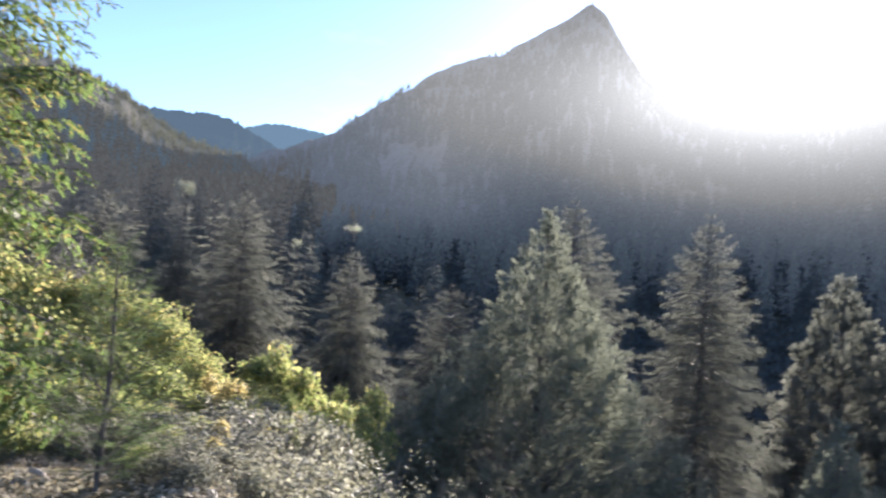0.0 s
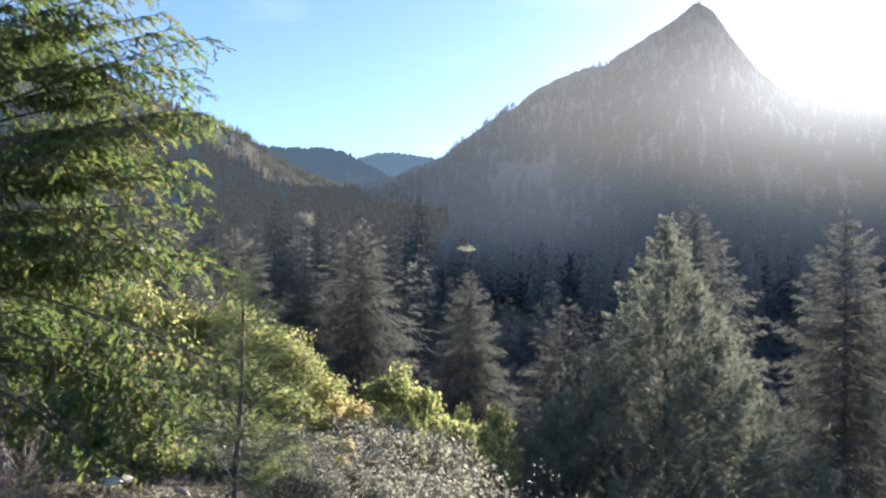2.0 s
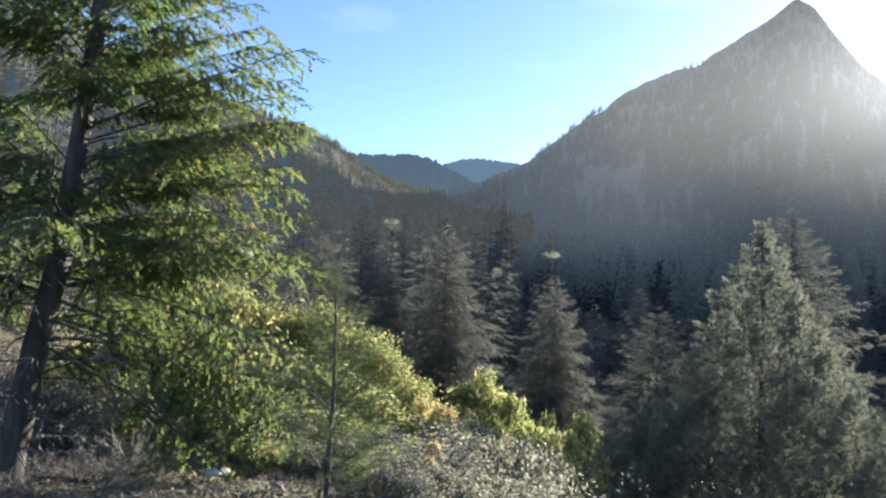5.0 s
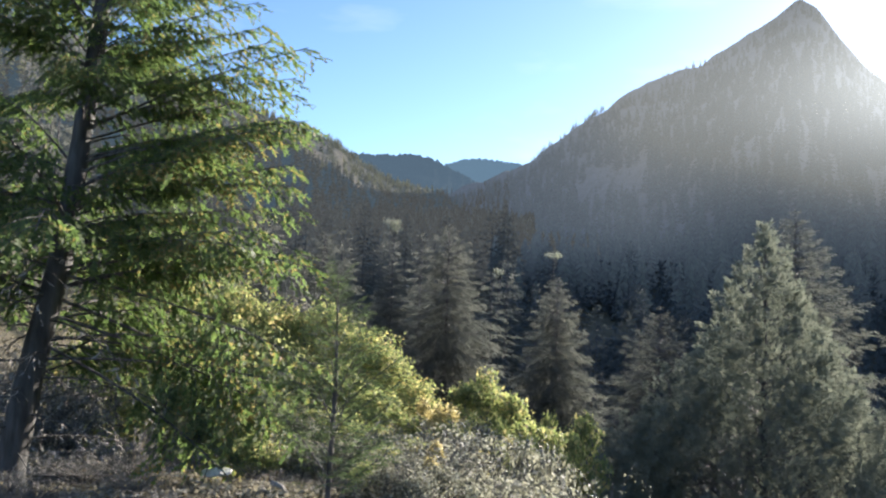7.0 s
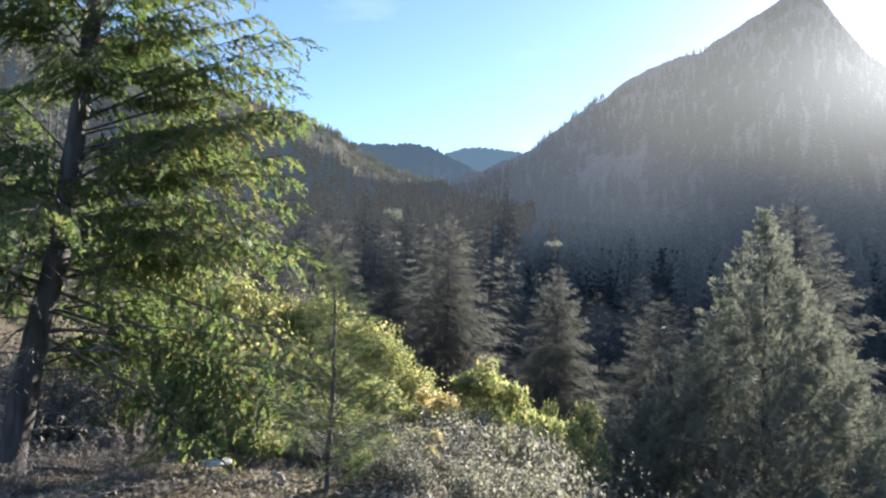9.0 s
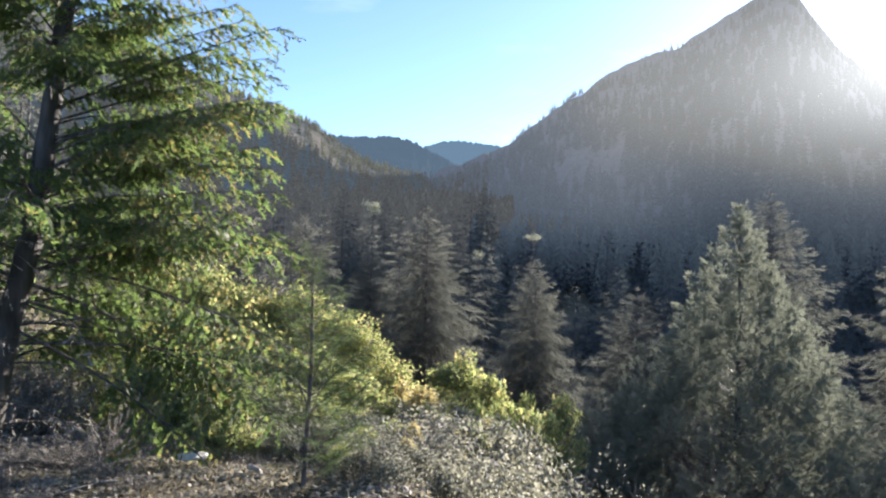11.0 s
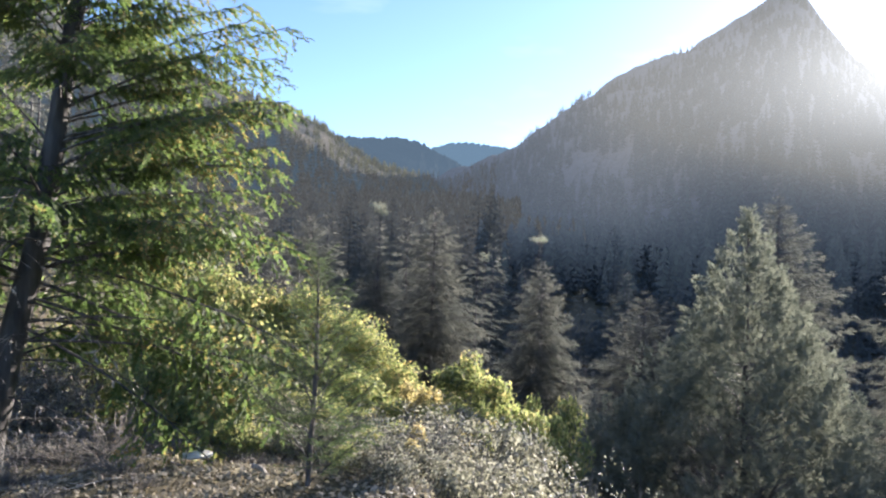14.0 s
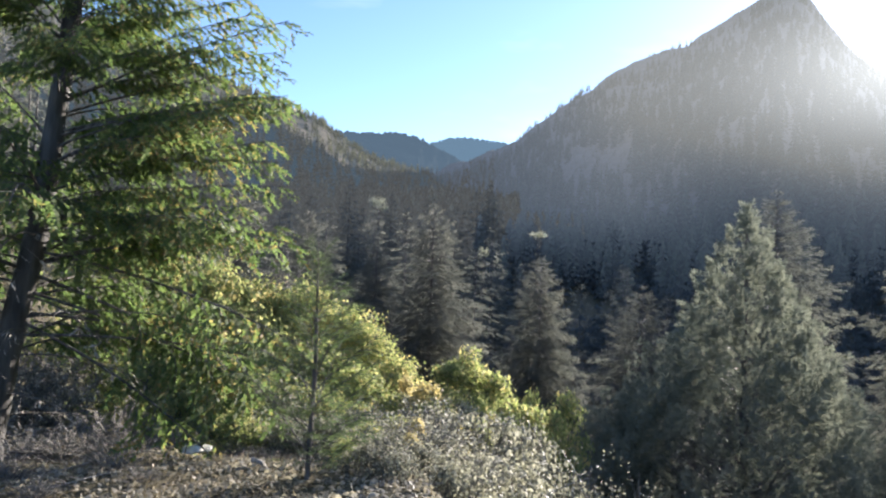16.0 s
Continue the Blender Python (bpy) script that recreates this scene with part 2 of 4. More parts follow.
M_BRUSHWOOD = bark_material("grey_dead_brush", (0.07, 0.062, 0.053), (0.24, 0.22, 0.192), 26.0)
M_STONE = bark_material("pale_limestone", (0.46, 0.42, 0.35), (0.78, 0.74, 0.66), 9.0)


# ======== mesh helpers ========
def mesh_of(name, verts, tris, mat, smooth=False):
    verts, tris = np.asarray(verts, dtype=np.float32), np.asarray(tris, dtype=np.int32)
    me = bpy.data.meshes.new(name)
    me.vertices.add(len(verts))
    me.vertices.foreach_set("co", verts.ravel())
    me.loops.add(tris.size)
    me.loops.foreach_set("vertex_index", tris.ravel())
    me.polygons.add(len(tris))
    me.polygons.foreach_set("loop_start", np.arange(0, tris.size, 3, dtype=np.int32))
    me.polygons.foreach_set("use_smooth", np.full(len(tris), smooth))
    me.update(calc_edges=True)
    me.materials.append(mat)
    return me


def part(name, me, parent, label="", kind=""):
    ob = new(name, me)
    ob.parent = parent
    return tagged(ob, label, kind=kind)


def unit(v):
    return v / np.maximum(np.linalg.norm(v, axis=-1, keepdims=True), 1e-9)


def strew(tv, tf, pos, ahead, up, size):
    """Copies of a small template (its length along y) at each place, as one mesh's vertices and triangles."""
    ahead = unit(ahead)
    side = unit(np.cross(ahead, up))
    top = np.cross(side, ahead)
    size = np.asarray(size)
    if size.ndim == 1:
        size = size[:, None]
    m = np.stack([side, ahead, top], axis=2) * size[:, None, :] if size.shape[1] == 3 else np.stack([side, ahead, top], axis=2) * size[:, :, None]
    v = np.einsum("nij,kj->nki", m, tv) + pos[:, None, :]
    f = tf[None] + (np.arange(len(pos)) * len(tv))[:, None, None]
    return v.reshape(-1, 3), f.reshape(-1, 3)


def join(*chunks):
    vs, fs, k = [], [], 0
    for v, f in chunks:
        vs.append(v)
        fs.append(f + k)
        k += len(v)
    return np.concatenate(vs), np.concatenate(fs)


def tube(points, radii, sides=7):
    """A tapered limb along a bent line."""
    pts = np.asarray(points, float)
    d = unit(np.gradient(pts, axis=0))
    ref = np.array([0.31, 0.87, 0.13])
    a = unit(np.cross(d, ref))
    b = np.cross(d, a)
    ang = np.linspace(0, 2 * np.pi, sides, endpoint=False)
    rr = np.asarray(radii, float)[:, None, None]
    v = pts[:, None] + rr * (np.cos(ang)[None, :, None] * a[:, None] + np.sin(ang)[None, :, None] * b[:, None])
    n = len(pts)
    i, j = np.meshgrid(np.arange(n - 1), np.arange(sides), indexing="ij")
    p0, p1 = i * sides + j, i * sides + (j + 1) % sides
    f = np.concatenate([np.stack([p0, p1, p1 + sides], -1).reshape(-1, 3), np.stack([p0, p1 + sides, p0 + sides], -1).reshape(-1, 3)])
    return v.reshape(-1, 3), f


def needle_twig(rng, pairs=10, spread=0.16, width=0.03, lift=0.05, taper=0.6):
    """A feathery sprig of length 1: narrow needles round a stem."""
    v, f = [], []
    for k in range(pairs):
        y = (k + 0.5) / pairs
        ln = spread * (1.1 - taper * y) * rng.uniform(0.8, 1.2)
        for s in (-1, 1):
            o = len(v)
            z = rng.uniform(-lift, lift)
            v += [(0, y - width, 0), (0, y + width, 0), (s * ln, y + 0.09, z)]
            f.append((o, o + 1, o + 2) if s > 0 else (o, o + 2, o + 1))
    o = len(v)
    v += [(-0.014, 0, 0), (0.014, 0, 0), (0, 1.05, 0)]
    f.append((o, o + 1, o + 2))
    return np.array(v), np.array(f)


LEAF_V = np.array([(0, 0, 0), (0.36, 0.45, 0.12), (-0.36, 0.45, 0.12), (0, 1.0, -0.06)])
LEAF_F = np.array([(0, 1, 2), (1, 3, 2)])


# ======== the lie of the land ========
# the ground falls from the lookout into a wooded canyon that climbs away between two mountains
def crest_right(az):
    """Distance, height and foot of the mountain across the canyon."""
    r = np.interp(az, [3, 8, 14, 24, 37, 60, 100], [600, 560, 590, 640, 600, 500, 400])
    # past the peak the crest is lowered: bright sky replaces glare, sun reaches the canyon
    e = np.interp(az, [-6, 0, 4, 6.1, 7.9, 10.8, 13.9, 19, 23.2, 25.6, 26.6, 29.4, 31.2, 34.2, 36.5, 43.2, 46.1, 60, 90, 120],
                  [5, 7.2, 8.8, 9.9, 11.2, 13.4, 15.2, 17.1, 19.3, 20.8, 20.3, 16.6, 14.7, 13.2, 13.1, 13.2, 14.5, 17, 18, 5])
    foot = np.interp(az, [0, 10, 25, 40, 90], [330, 170, 125, 100, 80])
    return r, 1.42 + r * np.tan(np.radians(e)), foot


def crest_left(az):
    """Distance, height and foot of the spur on the other side."""
    r = np.interp(az, [-60, -11, -1, 5], [300, 470, 560, 600])
    e = np.interp(az, [-90, -60, -30, -10.9, -8.9, -6.7, -4, -1.3, 3, 8], [14, 20, 17, 11.6, 10.9, 9.5, 8.1, 7.6, 6.8, 3])
    foot = np.interp(az, [-60, -11, 0], [40, 140, 330])
    return r, 1.42 + r * np.tan(np.radians(e)), foot


def slope_z(x, y, profile, low, power):
    r, az = np.hypot(x, y), np.degrees(np.arctan2(x, y))
    cr, cz, foot = profile(az)
    t = np.clip((r - foot) / (cr - foot), 0, 1)
    gully = (np.sin(az * 1.9 + 0.012 * r) * 2.2 + np.sin(az * 4.7 - 0.02 * r) * 1.1) * np.sin(np.pi * t)
    return np.where(r > foot, low + (cz - low) * t ** power + gully - np.clip(r - cr, 0, None) * 0.45, -99)


def plain_z(x, y):
    x, y = np.asarray(x, float), np.asarray(y, float)
    r = np.hypot(x, y)
    az = np.degrees(np.arctan2(x, y))
    ahead = np.interp(r, [0, 3.5, 6, 8.6, 14, 20, 30, 45, 80, 150, 300, 500, 900, 4500],
                      [0, 0, -0.3, -0.95, -2.35, -5.6, -9.0, -11.0, -8.5, 3.0, 20, 45, 75, 75])
    left = np.interp(r, [0, 3.5, 6, 8.6, 14, 30, 80, 150, 300, 500, 900, 4500],
                     [0, 0, -0.3, -0.8, -1.0, -0.5, 6, 20, 55, 120, 140, 140])
    side = np.interp(r, [0, 2.0, 5, 8.6, 14, 20, 30, 45, 80, 150, 300, 500, 900, 4500],
                     [0, 0, -1.5, -3.0, -5.0, -6.8, -9.4, -11.0, -8.5, 3.0, 20, 45, 75, 75])
    behind = np.interp(r, [0, 4, 7, 40, 200, 4500], [0, 0, 0.25, 2.5, 12, 60])
    step = lambda w: w * w * (3 - 2 * w)
    wl, wr, wb = step(np.clip((-az - 12) / 24, 0, 1)), step(np.clip((az - 1) / 8, 0, 1)), step(np.clip((np.abs(az) - 85) / 40, 0, 1))
    z = ahead * (1 - wl) * (1 - wr) + left * wl + side * wr * (1 - wl)
    z = z * (1 - wb) + behind * wb
    bumps = (np.sin(x * 0.071 + 1.3) * np.cos(y * 0.057) * 1.2 + np.sin(x * 0.19 + y * 0.13) * 0.5) * np.clip(r / 60, 0, 1)
    near = (np.sin(x * 1.7 + 0.4 * y) * np.cos(y * 1.3) * 0.06 + np.sin(x * 3.9 + 1) * np.sin(y * 4.3) * 0.03) * np.clip((r - 2) / 3, 0, 1)
    return z + bumps + near


def ground_z(x, y):
    """Height of whatever lies on top: the canyon's floor or a mountainside."""
    x, y = np.asarray(x, float), np.asarray(y, float)
    return np.maximum(plain_z(x, y), np.maximum(slope_z(x, y, crest_right, -9, 1.12), slope_z(x, y, crest_left, -4, 1.05)))


def polar_sheet(name, az, r, height, mat, label, rough, closed=False):
    a, rr = np.meshgrid(np.radians(az), r, indexing="ij")
    x, y = rr * np.sin(a), rr * np.cos(a)
    z = height(x, y)
    if rough:
        z = z + rough * np.clip((rr - 60) / 300, 0, 1) * np.array([noise.fractal(Vector((p * 0.02, q * 0.02, 0.0)), 0.9, 2.1, 5) for p, q in zip(x.ravel(), y.ravel())]).reshape(x.shape)
    n, k = x.shape
    v = np.stack([x, y, z], -1).reshape(-1, 3)
    i, j = np.meshgrid(np.arange(n if closed else n - 1), np.arange(k - 1), indexing="ij")
    p0, p1 = i * k + j, ((i + 1) % n) * k + j
    f = np.concatenate([np.stack([p0, p0 + 1, p1 + 1], -1).reshape(-1, 3), np.stack([p0, p1 + 1, p1], -1).reshape(-1, 3)])
    if closed:
        c = np.arange(n) * k
        v = np.concatenate([v, [[0, 0, 0]]])
        f = np.concatenate([f, np.stack([np.full(n, n * k), c, np.roll(c, -1)], -1)])
    ob = new(name, mesh_of(name, v, f[:, ::-1], mat, True))
    return tagged(ob, label, name.split("_")[-1], kind="structure")


polar_sheet("ground", np.concatenate([np.arange(-180, -48, 6.0), np.arange(-48, 58, 0.6), np.arange(58, 180, 6.0)]),
            np.concatenate([np.linspace(0.3, 16, 90), np.geomspace(16.4, 700, 90), np.geomspace(730, 4600, 14)]),
            plain_z, M_GROUND, "stony canyon hillside under leaf litter, dry grass and brush", 0.0, True)
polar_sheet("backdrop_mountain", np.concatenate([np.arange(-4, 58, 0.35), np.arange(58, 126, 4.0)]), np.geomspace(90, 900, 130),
            lambda x, y: slope_z(x, y, crest_right, -9, 1.12), M_MOUNTAIN, "steep shaded mountainside of brush and conifers with haze and glare painted on", 5.0)
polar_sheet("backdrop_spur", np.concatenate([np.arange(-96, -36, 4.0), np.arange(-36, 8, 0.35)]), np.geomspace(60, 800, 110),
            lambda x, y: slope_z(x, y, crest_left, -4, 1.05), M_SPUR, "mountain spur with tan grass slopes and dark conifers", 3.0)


def far_hill(name, az0, az1, r, profile_az, profile_e, mat, label, seed):
    """A wooded ridge far up the canyon, rising to a tree-roughened crest."""
    az = np.linspace(az0, az1, 420)
    depth = np.linspace(0, 1, 26)
    a, d = np.meshgrid(np.radians(az), depth, indexing="ij")
    e = np.interp(np.degrees(a), profile_az, profile_e)
    rr = r * (0.72 + 0.28 * d)
    crest = 1.42 + r * np.tan(np.radians(e))
    z = -10 + (crest + 10) * d
    x, y = rr * np.sin(a), rr * np.cos(a)
    for q in (np.nditer(z, op_flags=["readwrite"], flags=["multi_index"]),):
        for c in q:
            i = q.multi_index
            c[...] += noise.fractal(Vector((x[i] * 0.012 + seed, y[i] * 0.012, seed)), 0.8, 2.2, 6) * (9.0 if i[1] < 25 else 2.0) + (noise.fractal(Vector((x[i] * 0.16, y[i] * 0.16, seed)), 0.7, 2.2, 3) * 4.5 if i[1] == 25 else 0.0)
    n, k = x.shape
    i, j = np.meshgrid(np.arange(n - 1), np.arange(k - 1), indexing="ij")
    p0 = i * k + j
    p1 = p0 + k
    f = np.concatenate([np.stack([p0, p1 + 1, p0 + 1], -1).reshape(-1, 3), np.stack([p0, p1, p1 + 1], -1).reshape(-1, 3)])
    ob = new(name, mesh_of(name, np.stack([x, y, z], -1).reshape(-1, 3), f, mat, True))
    tagged(ob, label, "hill", kind="structure")


# near-black bases keep sunlight down; the blue is haze painted as emission
M_FAR1 = distance_material("wooded_hill_blue_haze", (0.012, 0.014, 0.014), (0.022, 0.025, 0.023), (0.29, 0.45, 0.6), 0.1)
M_FAR2 = distance_material("hill_pale_blue_haze", (0.01, 0.014, 0.014), (0.02, 0.025, 0.024), (0.3, 0.5, 0.68), 0.14)
far_hill("backdrop_hill_1", -16, 7, 1300, [-16, -8, -6.8, -4.6, -2.4, -1.0, 0.0, 2, 4, 7], [10.8, 10.2, 10.1, 10.2, 10.3, 10.0, 9.5, 8.6, 7.5, 6.5], M_FAR1, "dark wooded hill far up the canyon, blue from painted haze", 3.1)
far_hill("backdrop_hill_2", -5, 12, 2100, [-5, -1, 0.2, 1.2, 2.4, 5.5, 8, 12], [9.0, 9.4, 9.7, 10.1, 10.2, 9.9, 9.6, 9.5], M_FAR2, "hill at the head of the canyon, pale blue from painted haze", 8.4)


# ======== trees ========
UP = np.array([0, 0, 1.0])


def at(line, t, s):
    return np.stack([np.interp(t, s, line[:, c]) for c in range(3)], -1)


def bough_shape(rng, length, lift, droop, branchlets, step, twig_len, hang=0.5, spread=0.3, first=0.1):
    """A bough along x: a bent limb, branchlets to both sides and twigs along them. Returns limb chunks and twig arrays."""
    s = np.linspace(0, 1, 8)
    sway = rng.uniform(-0.1, 0.1) * length
    line = np.stack([length * s, sway * s * s, length * (lift * s - droop * s ** 2.2)], 1)
    limbs = [tube(line, np.linspace(0.0068 * length + 0.001, 0.0012 * length + 0.0005, 8), 5)]
    P, A, S = [], [], []

    def twigs_on(ln_pts, ss, n, size):
        t = (np.arange(n) + rng.uniform(0.2, 0.8, n)) / n
        p = at(ln_pts, t, ss)
        d = unit(at(np.gradient(ln_pts, ss, axis=0), t, ss))
        sd = unit(np.cross(d, UP))
        sg = np.where(np.arange(n) % 2 == 0, 1.0, -1.0)[:, None]
        P.append(p)
        A.append(d * 0.8 + sd * sg * rng.uniform(0.3, 0.9, (n, 1)) - UP * hang * rng.uniform(0.1, 1.6, (n, 1)))
        S.append(size * (1.1 - 0.4 * t) * rng.uniform(0.7, 1.3, n))

    for k in range(branchlets):
        t = first + (0.98 - first) * (k + rng.uniform(0, 1)) / branchlets
        p = at(line, t, s)
        d = unit(at(np.gradient(line, s, axis=0), t, s))
        sd = unit(np.cross(d, UP)) * (1 if k % 2 else -1)
        l2 = length * spread * (1.08 - 0.8 * t) * rng.uniform(0.6, 1.3) + 0.06
        q = np.linspace(0, 1, 5)
        dir2 = unit(d * rng.uniform(0.6, 1.1) + sd * rng.uniform(0.6, 1.0) + UP * rng.uniform(-0.6, 0.3))
        l = p + dir2 * l2 * q[:, None] - UP * l2 * 0.4 * hang * (q ** 2)[:, None]
        limbs.append(tube(l, np.linspace(0.004, 0.0012, 5) * (0.6 + 0.3 * length), 3))
        twigs_on(l, q, max(2, int(l2 / step)), twig_len)
    k = 3 if first < 0.5 else 5
    twigs_on(line[k:], s[k:], max(3, int(length * (1 - s[k]) / step)), twig_len)
    P, A, S = np.concatenate(P), np.concatenate(A), np.concatenate(S)
    return limbs, P, unit(A), UP + rng.normal(0, 0.4, (len(P), 3)), S


def bough_meshes(seed, count, twig, mat, **shape):
    """Several boughs, each a limb mesh and the needle mesh that belongs to it."""
    rng = np.random.default_rng(seed)
    made = []
    for _ in range(count):
        limbs, P, A, U, S = bough_shape(rng, lift=shape["lift"] * rng.uniform(0.6, 1.4), droop=shape["droop"] * rng.uniform(0.7, 1.3),
                                        **{k: v for k, v in shape.items() if k not in ("lift", "droop")})
        made.append((mesh_of("bough", *join(*limbs), M_LIMB, True), mesh_of("needles", *strew(*twig, P, A, U, S), mat)))
    return made


def add_bough(root, pair, x, y, z, turn, tilt=0.0, size=1.0):
    b = part("bough", pair[0], root)
    b.matrix_basis = pose(x, y, z, 0, -tilt, turn) @ Matrix.Scale(size, 4)
    part("needles", pair[1], b)
    return b


def stem(points, radii, sides=10):
    """A trunk through a few points, rounded between them and slightly knobbly."""
    pts = np.asarray(points, float)
    s = np.linspace(0, 1, len(pts))
    t = np.linspace(0, 1, 28)
    line = at(pts, t, s)
    rad = np.interp(t, s, radii) * (1 + 0.05 * np.sin(t * 61))
    rad[0] *= 1.35
    return tube(line, rad, sides)


def stand(ob, x, y, sink=0.1, turn=0.0, size=1.0):
    ob.matrix_basis = pose(x, y, float(ground_z(x, y)) - sink, 0, 0, turn)
    ob.scale = (size, size, size)
    return ob


def top_at(ob, x, y, ztop, height, turn=0.0, wide=1.0):
    """Stand a tree so that its tip comes to the height ztop."""
    z = float(ground_z(x, y)) - 0.1
    k = (ztop - z) / height
    ob.matrix_basis = pose(x, y, z, 0, 0, turn)
    ob.scale = (k * wide, k * wide, k)
    return ob


# ---- the tall fir at the edge of the lookout ----
def lookout_fir():
    rng = np.random.default_rng(11)
    x0, y0 = -3.66, 6.55
    z0 = float(ground_z(x0, y0)) - 0.1
    root = tagged(new("fir_tree"), "green fir with drooping boughs and a leaning grey trunk", "tree")
    root.matrix_basis = pose(x0, y0, z0)
    pts = np.array([(0, 0, 0), (0.11, 0.05, 1.0), (0.28, 0.15, 2.15), (0.37, 0.2, 3.3), (0.45, 0.24, 4.4), (0.65, 0.3, 7.5), (0.75, 0.3, 11.0)])
    zs = pts[:, 2]
    part("trunk", mesh_of("trunk", *stem(pts, [0.135, 0.115, 0.1, 0.085, 0.075, 0.045, 0.008]), M_BARK, True), root, "furrowed grey-brown trunk")
    twig = needle_twig(rng, 8, 0.13, 0.075, 0.13, 0.3)
    full = bough_meshes(12, 14, twig, M_FIR, length=2.1, lift=0.5, droop=0.34, branchlets=20, step=0.085, twig_len=0.27, hang=0.9, first=0.15, spread=0.34)
    outer = bough_meshes(17, 5, twig, M_FIR, length=2.3, lift=0.45, droop=0.2, branchlets=13, step=0.075, twig_len=0.25, hang=0.85, first=0.48, spread=0.36)
    thin = bough_meshes(13, 5, twig, M_FIR, length=1.8, lift=0.5, droop=0.4, branchlets=12, step=0.09, twig_len=0.22, hang=0.6)
    bare = bough_meshes(14, 5, twig, M_DEAD, length=1.5, lift=0.1, droop=0.3, branchlets=9, step=0.3, twig_len=0.1, hang=0.5)

    def foot(z):
        return np.interp(z, zs, pts[:, 0]), np.interp(z, zs, pts[:, 1])

    z, k = 1.0, 0
    while z < 10.6:
        for b in range(6 if z < 6.5 else 5):
            zz = z + rng.uniform(-0.12, 0.12)
            fx, fy = foot(zz)
            grow = min(1.0, (11.2 - zz) / 5.5)
            grow *= 1.0 if zz < 3.1 else 0.76
            turn = k * 137.5 + rng.uniform(-18, 18)
            off = (turn + 61 + 180) % 360 - 180
            pool = outer if z < 1.7 and off < 90 else full if z < 6.5 else thin
            k += 1
            if z < 4.6 and abs(off) < 34 and rng.uniform() < (0.6 if z < 2.2 else 0.3):
                continue
            if z < 3.6 and 100 < turn % 360 < 260 and rng.uniform() < 0.5:
                continue
            if z < 2.1 and (-110 if z < 1.4 else -50) < off < 36:
                continue
            if z < 1.3 and not (36 < off or off < -160):
                continue
            if z < 1.7 and 36 < off < 90 and rng.uniform() < 0.7:
                continue
            tilt = -14 + 8 * min(zz, 5.0) + rng.uniform(-6, 6)
            add_bough(root, pool[int(rng.integers(len(pool)))], fx, fy, zz, turn, tilt, grow * rng.uniform(0.72, 1.02) * (0.85 if abs(turn % 360 - 180) > 130 and zz > 1.6 else 1.0))
        z += 0.25 if z < 6.5 else 0.45
    # the long boughs that reach out over the view
    reach = bough_meshes(15, 3, twig, M_FIR, length=2.35, lift=0.42, droop=0.1, branchlets=19, step=0.066, twig_len=0.22, hang=0.6, first=0.25, spread=0.25)
    for zz, turn, tilt, size, n in ((1.4, -4, -50, 0.98, 1), (1.65, -3, -44, 1.0, 0), (1.8, 6, -40, 1.05, 3), (2.0, -5, -33, 1.05, 4), (1.25, -2, -26, 0.95, 0), (1.45, 12, -22, 0.95, 2)):
        fx, fy = foot(zz)
        add_bough(root, outer[n], fx, fy, zz, turn, tilt, size)
    for zz, turn, tilt, size, n in ((3.3, -4, 1, 0.88, 0), (3.0, -8, -3, 0.92, 1), (3.75, -3, 1, 0.68, 2), (4.05, 8, 2, 0.62, 0), (3.55, 12, 2, 0.66, 1), (2.5, 2, -3, 0.82, 2), (2.15, -12, -5, 0.84, 1), (1.85, 4, -8, 0.88, 0), (2.3, -16, -24, 1.0, 0), (2.9, -16, -6, 0.84, 2), (3.2, 10, -3, 0.8, 0), (2.7, 4, -8, 0.84, 1), (3.45, -14, 0, 0.78, 2), (2.4, 12, -12, 0.84, 0), (2.25, -20, -12, 0.8, 1), (2.75, -24, -6, 0.82, 2), (3.05, 2, -4, 0.84, 1), (2.05, 8, -14, 0.86, 2), (3.35, 20, 0, 0.8, 0)):
        fx, fy = foot(zz)
        add_bough(root, reach[n], fx, fy, zz, turn, tilt, size)
    for n, (zz, turn) in enumerate(((1.7, 205), (2.05, 228), (2.3, 190), (2.6, 240), (1.9, 172), (2.9, 212))):
        fx, fy = foot(zz)
        add_bough(root, full[n], fx, fy, zz, turn, -8, 0.7)
    for n in range(26):
        zz = 0.25 + 0.075 * n
        fx, fy = foot(zz)
        add_bough(root, bare[n % 5], fx, fy, zz, n * 97 + 20, -8 + 6 * (n % 3), rng.uniform(0.6, 1.1))


lookout_fir()


# ---- sapling ----
def sapling():
    rng = np.random.default_rng(5)
    x0, y0 = -0.68, 5.12
    z0 = float(ground_z(x0, y0)) - 0.05
    h = 1.565 - z0
    root = tagged(new("fir_sapling"), "slender sparse fir sapling on the leaf-strewn slope", "tree")
    root.matrix_basis = pose(x0, y0, z0)
    part("trunk", mesh_of("trunk", *stem([(0, 0, 0), (0.02, 0, h * 0.5), (0.0, 0, h)], [0.021, 0.015, 0.003], 8), M_LIMB, True), root, "thin straight grey trunk")
    pool = bough_meshes(6, 7, needle_twig(rng, 6, 0.18, 0.055, 0.1), M_SAPLING, length=0.62, lift=0.55, droop=0.12, branchlets=13, step=0.024, twig_len=0.085, hang=0.3)
    for k in range(44):
        u = 0.04 + 0.92 * k / 44
        add_bough(root, pool[k % 7], 0.01, 0, u * h, k * 137.5 + rng.uniform(-20, 20), 14 + 18 * u, (1.15 - 0.95 * u) * rng.uniform(0.7, 1.2))


sapling()


# ---- other conifers ----
GROUPS = {"fir": "firs of the canyon", "silver": "silvery shrubs by the lookout", "dry": "dry brush on the slope", "dead": "dead brush under the fir"}


rng = np.random.default_rng(9)
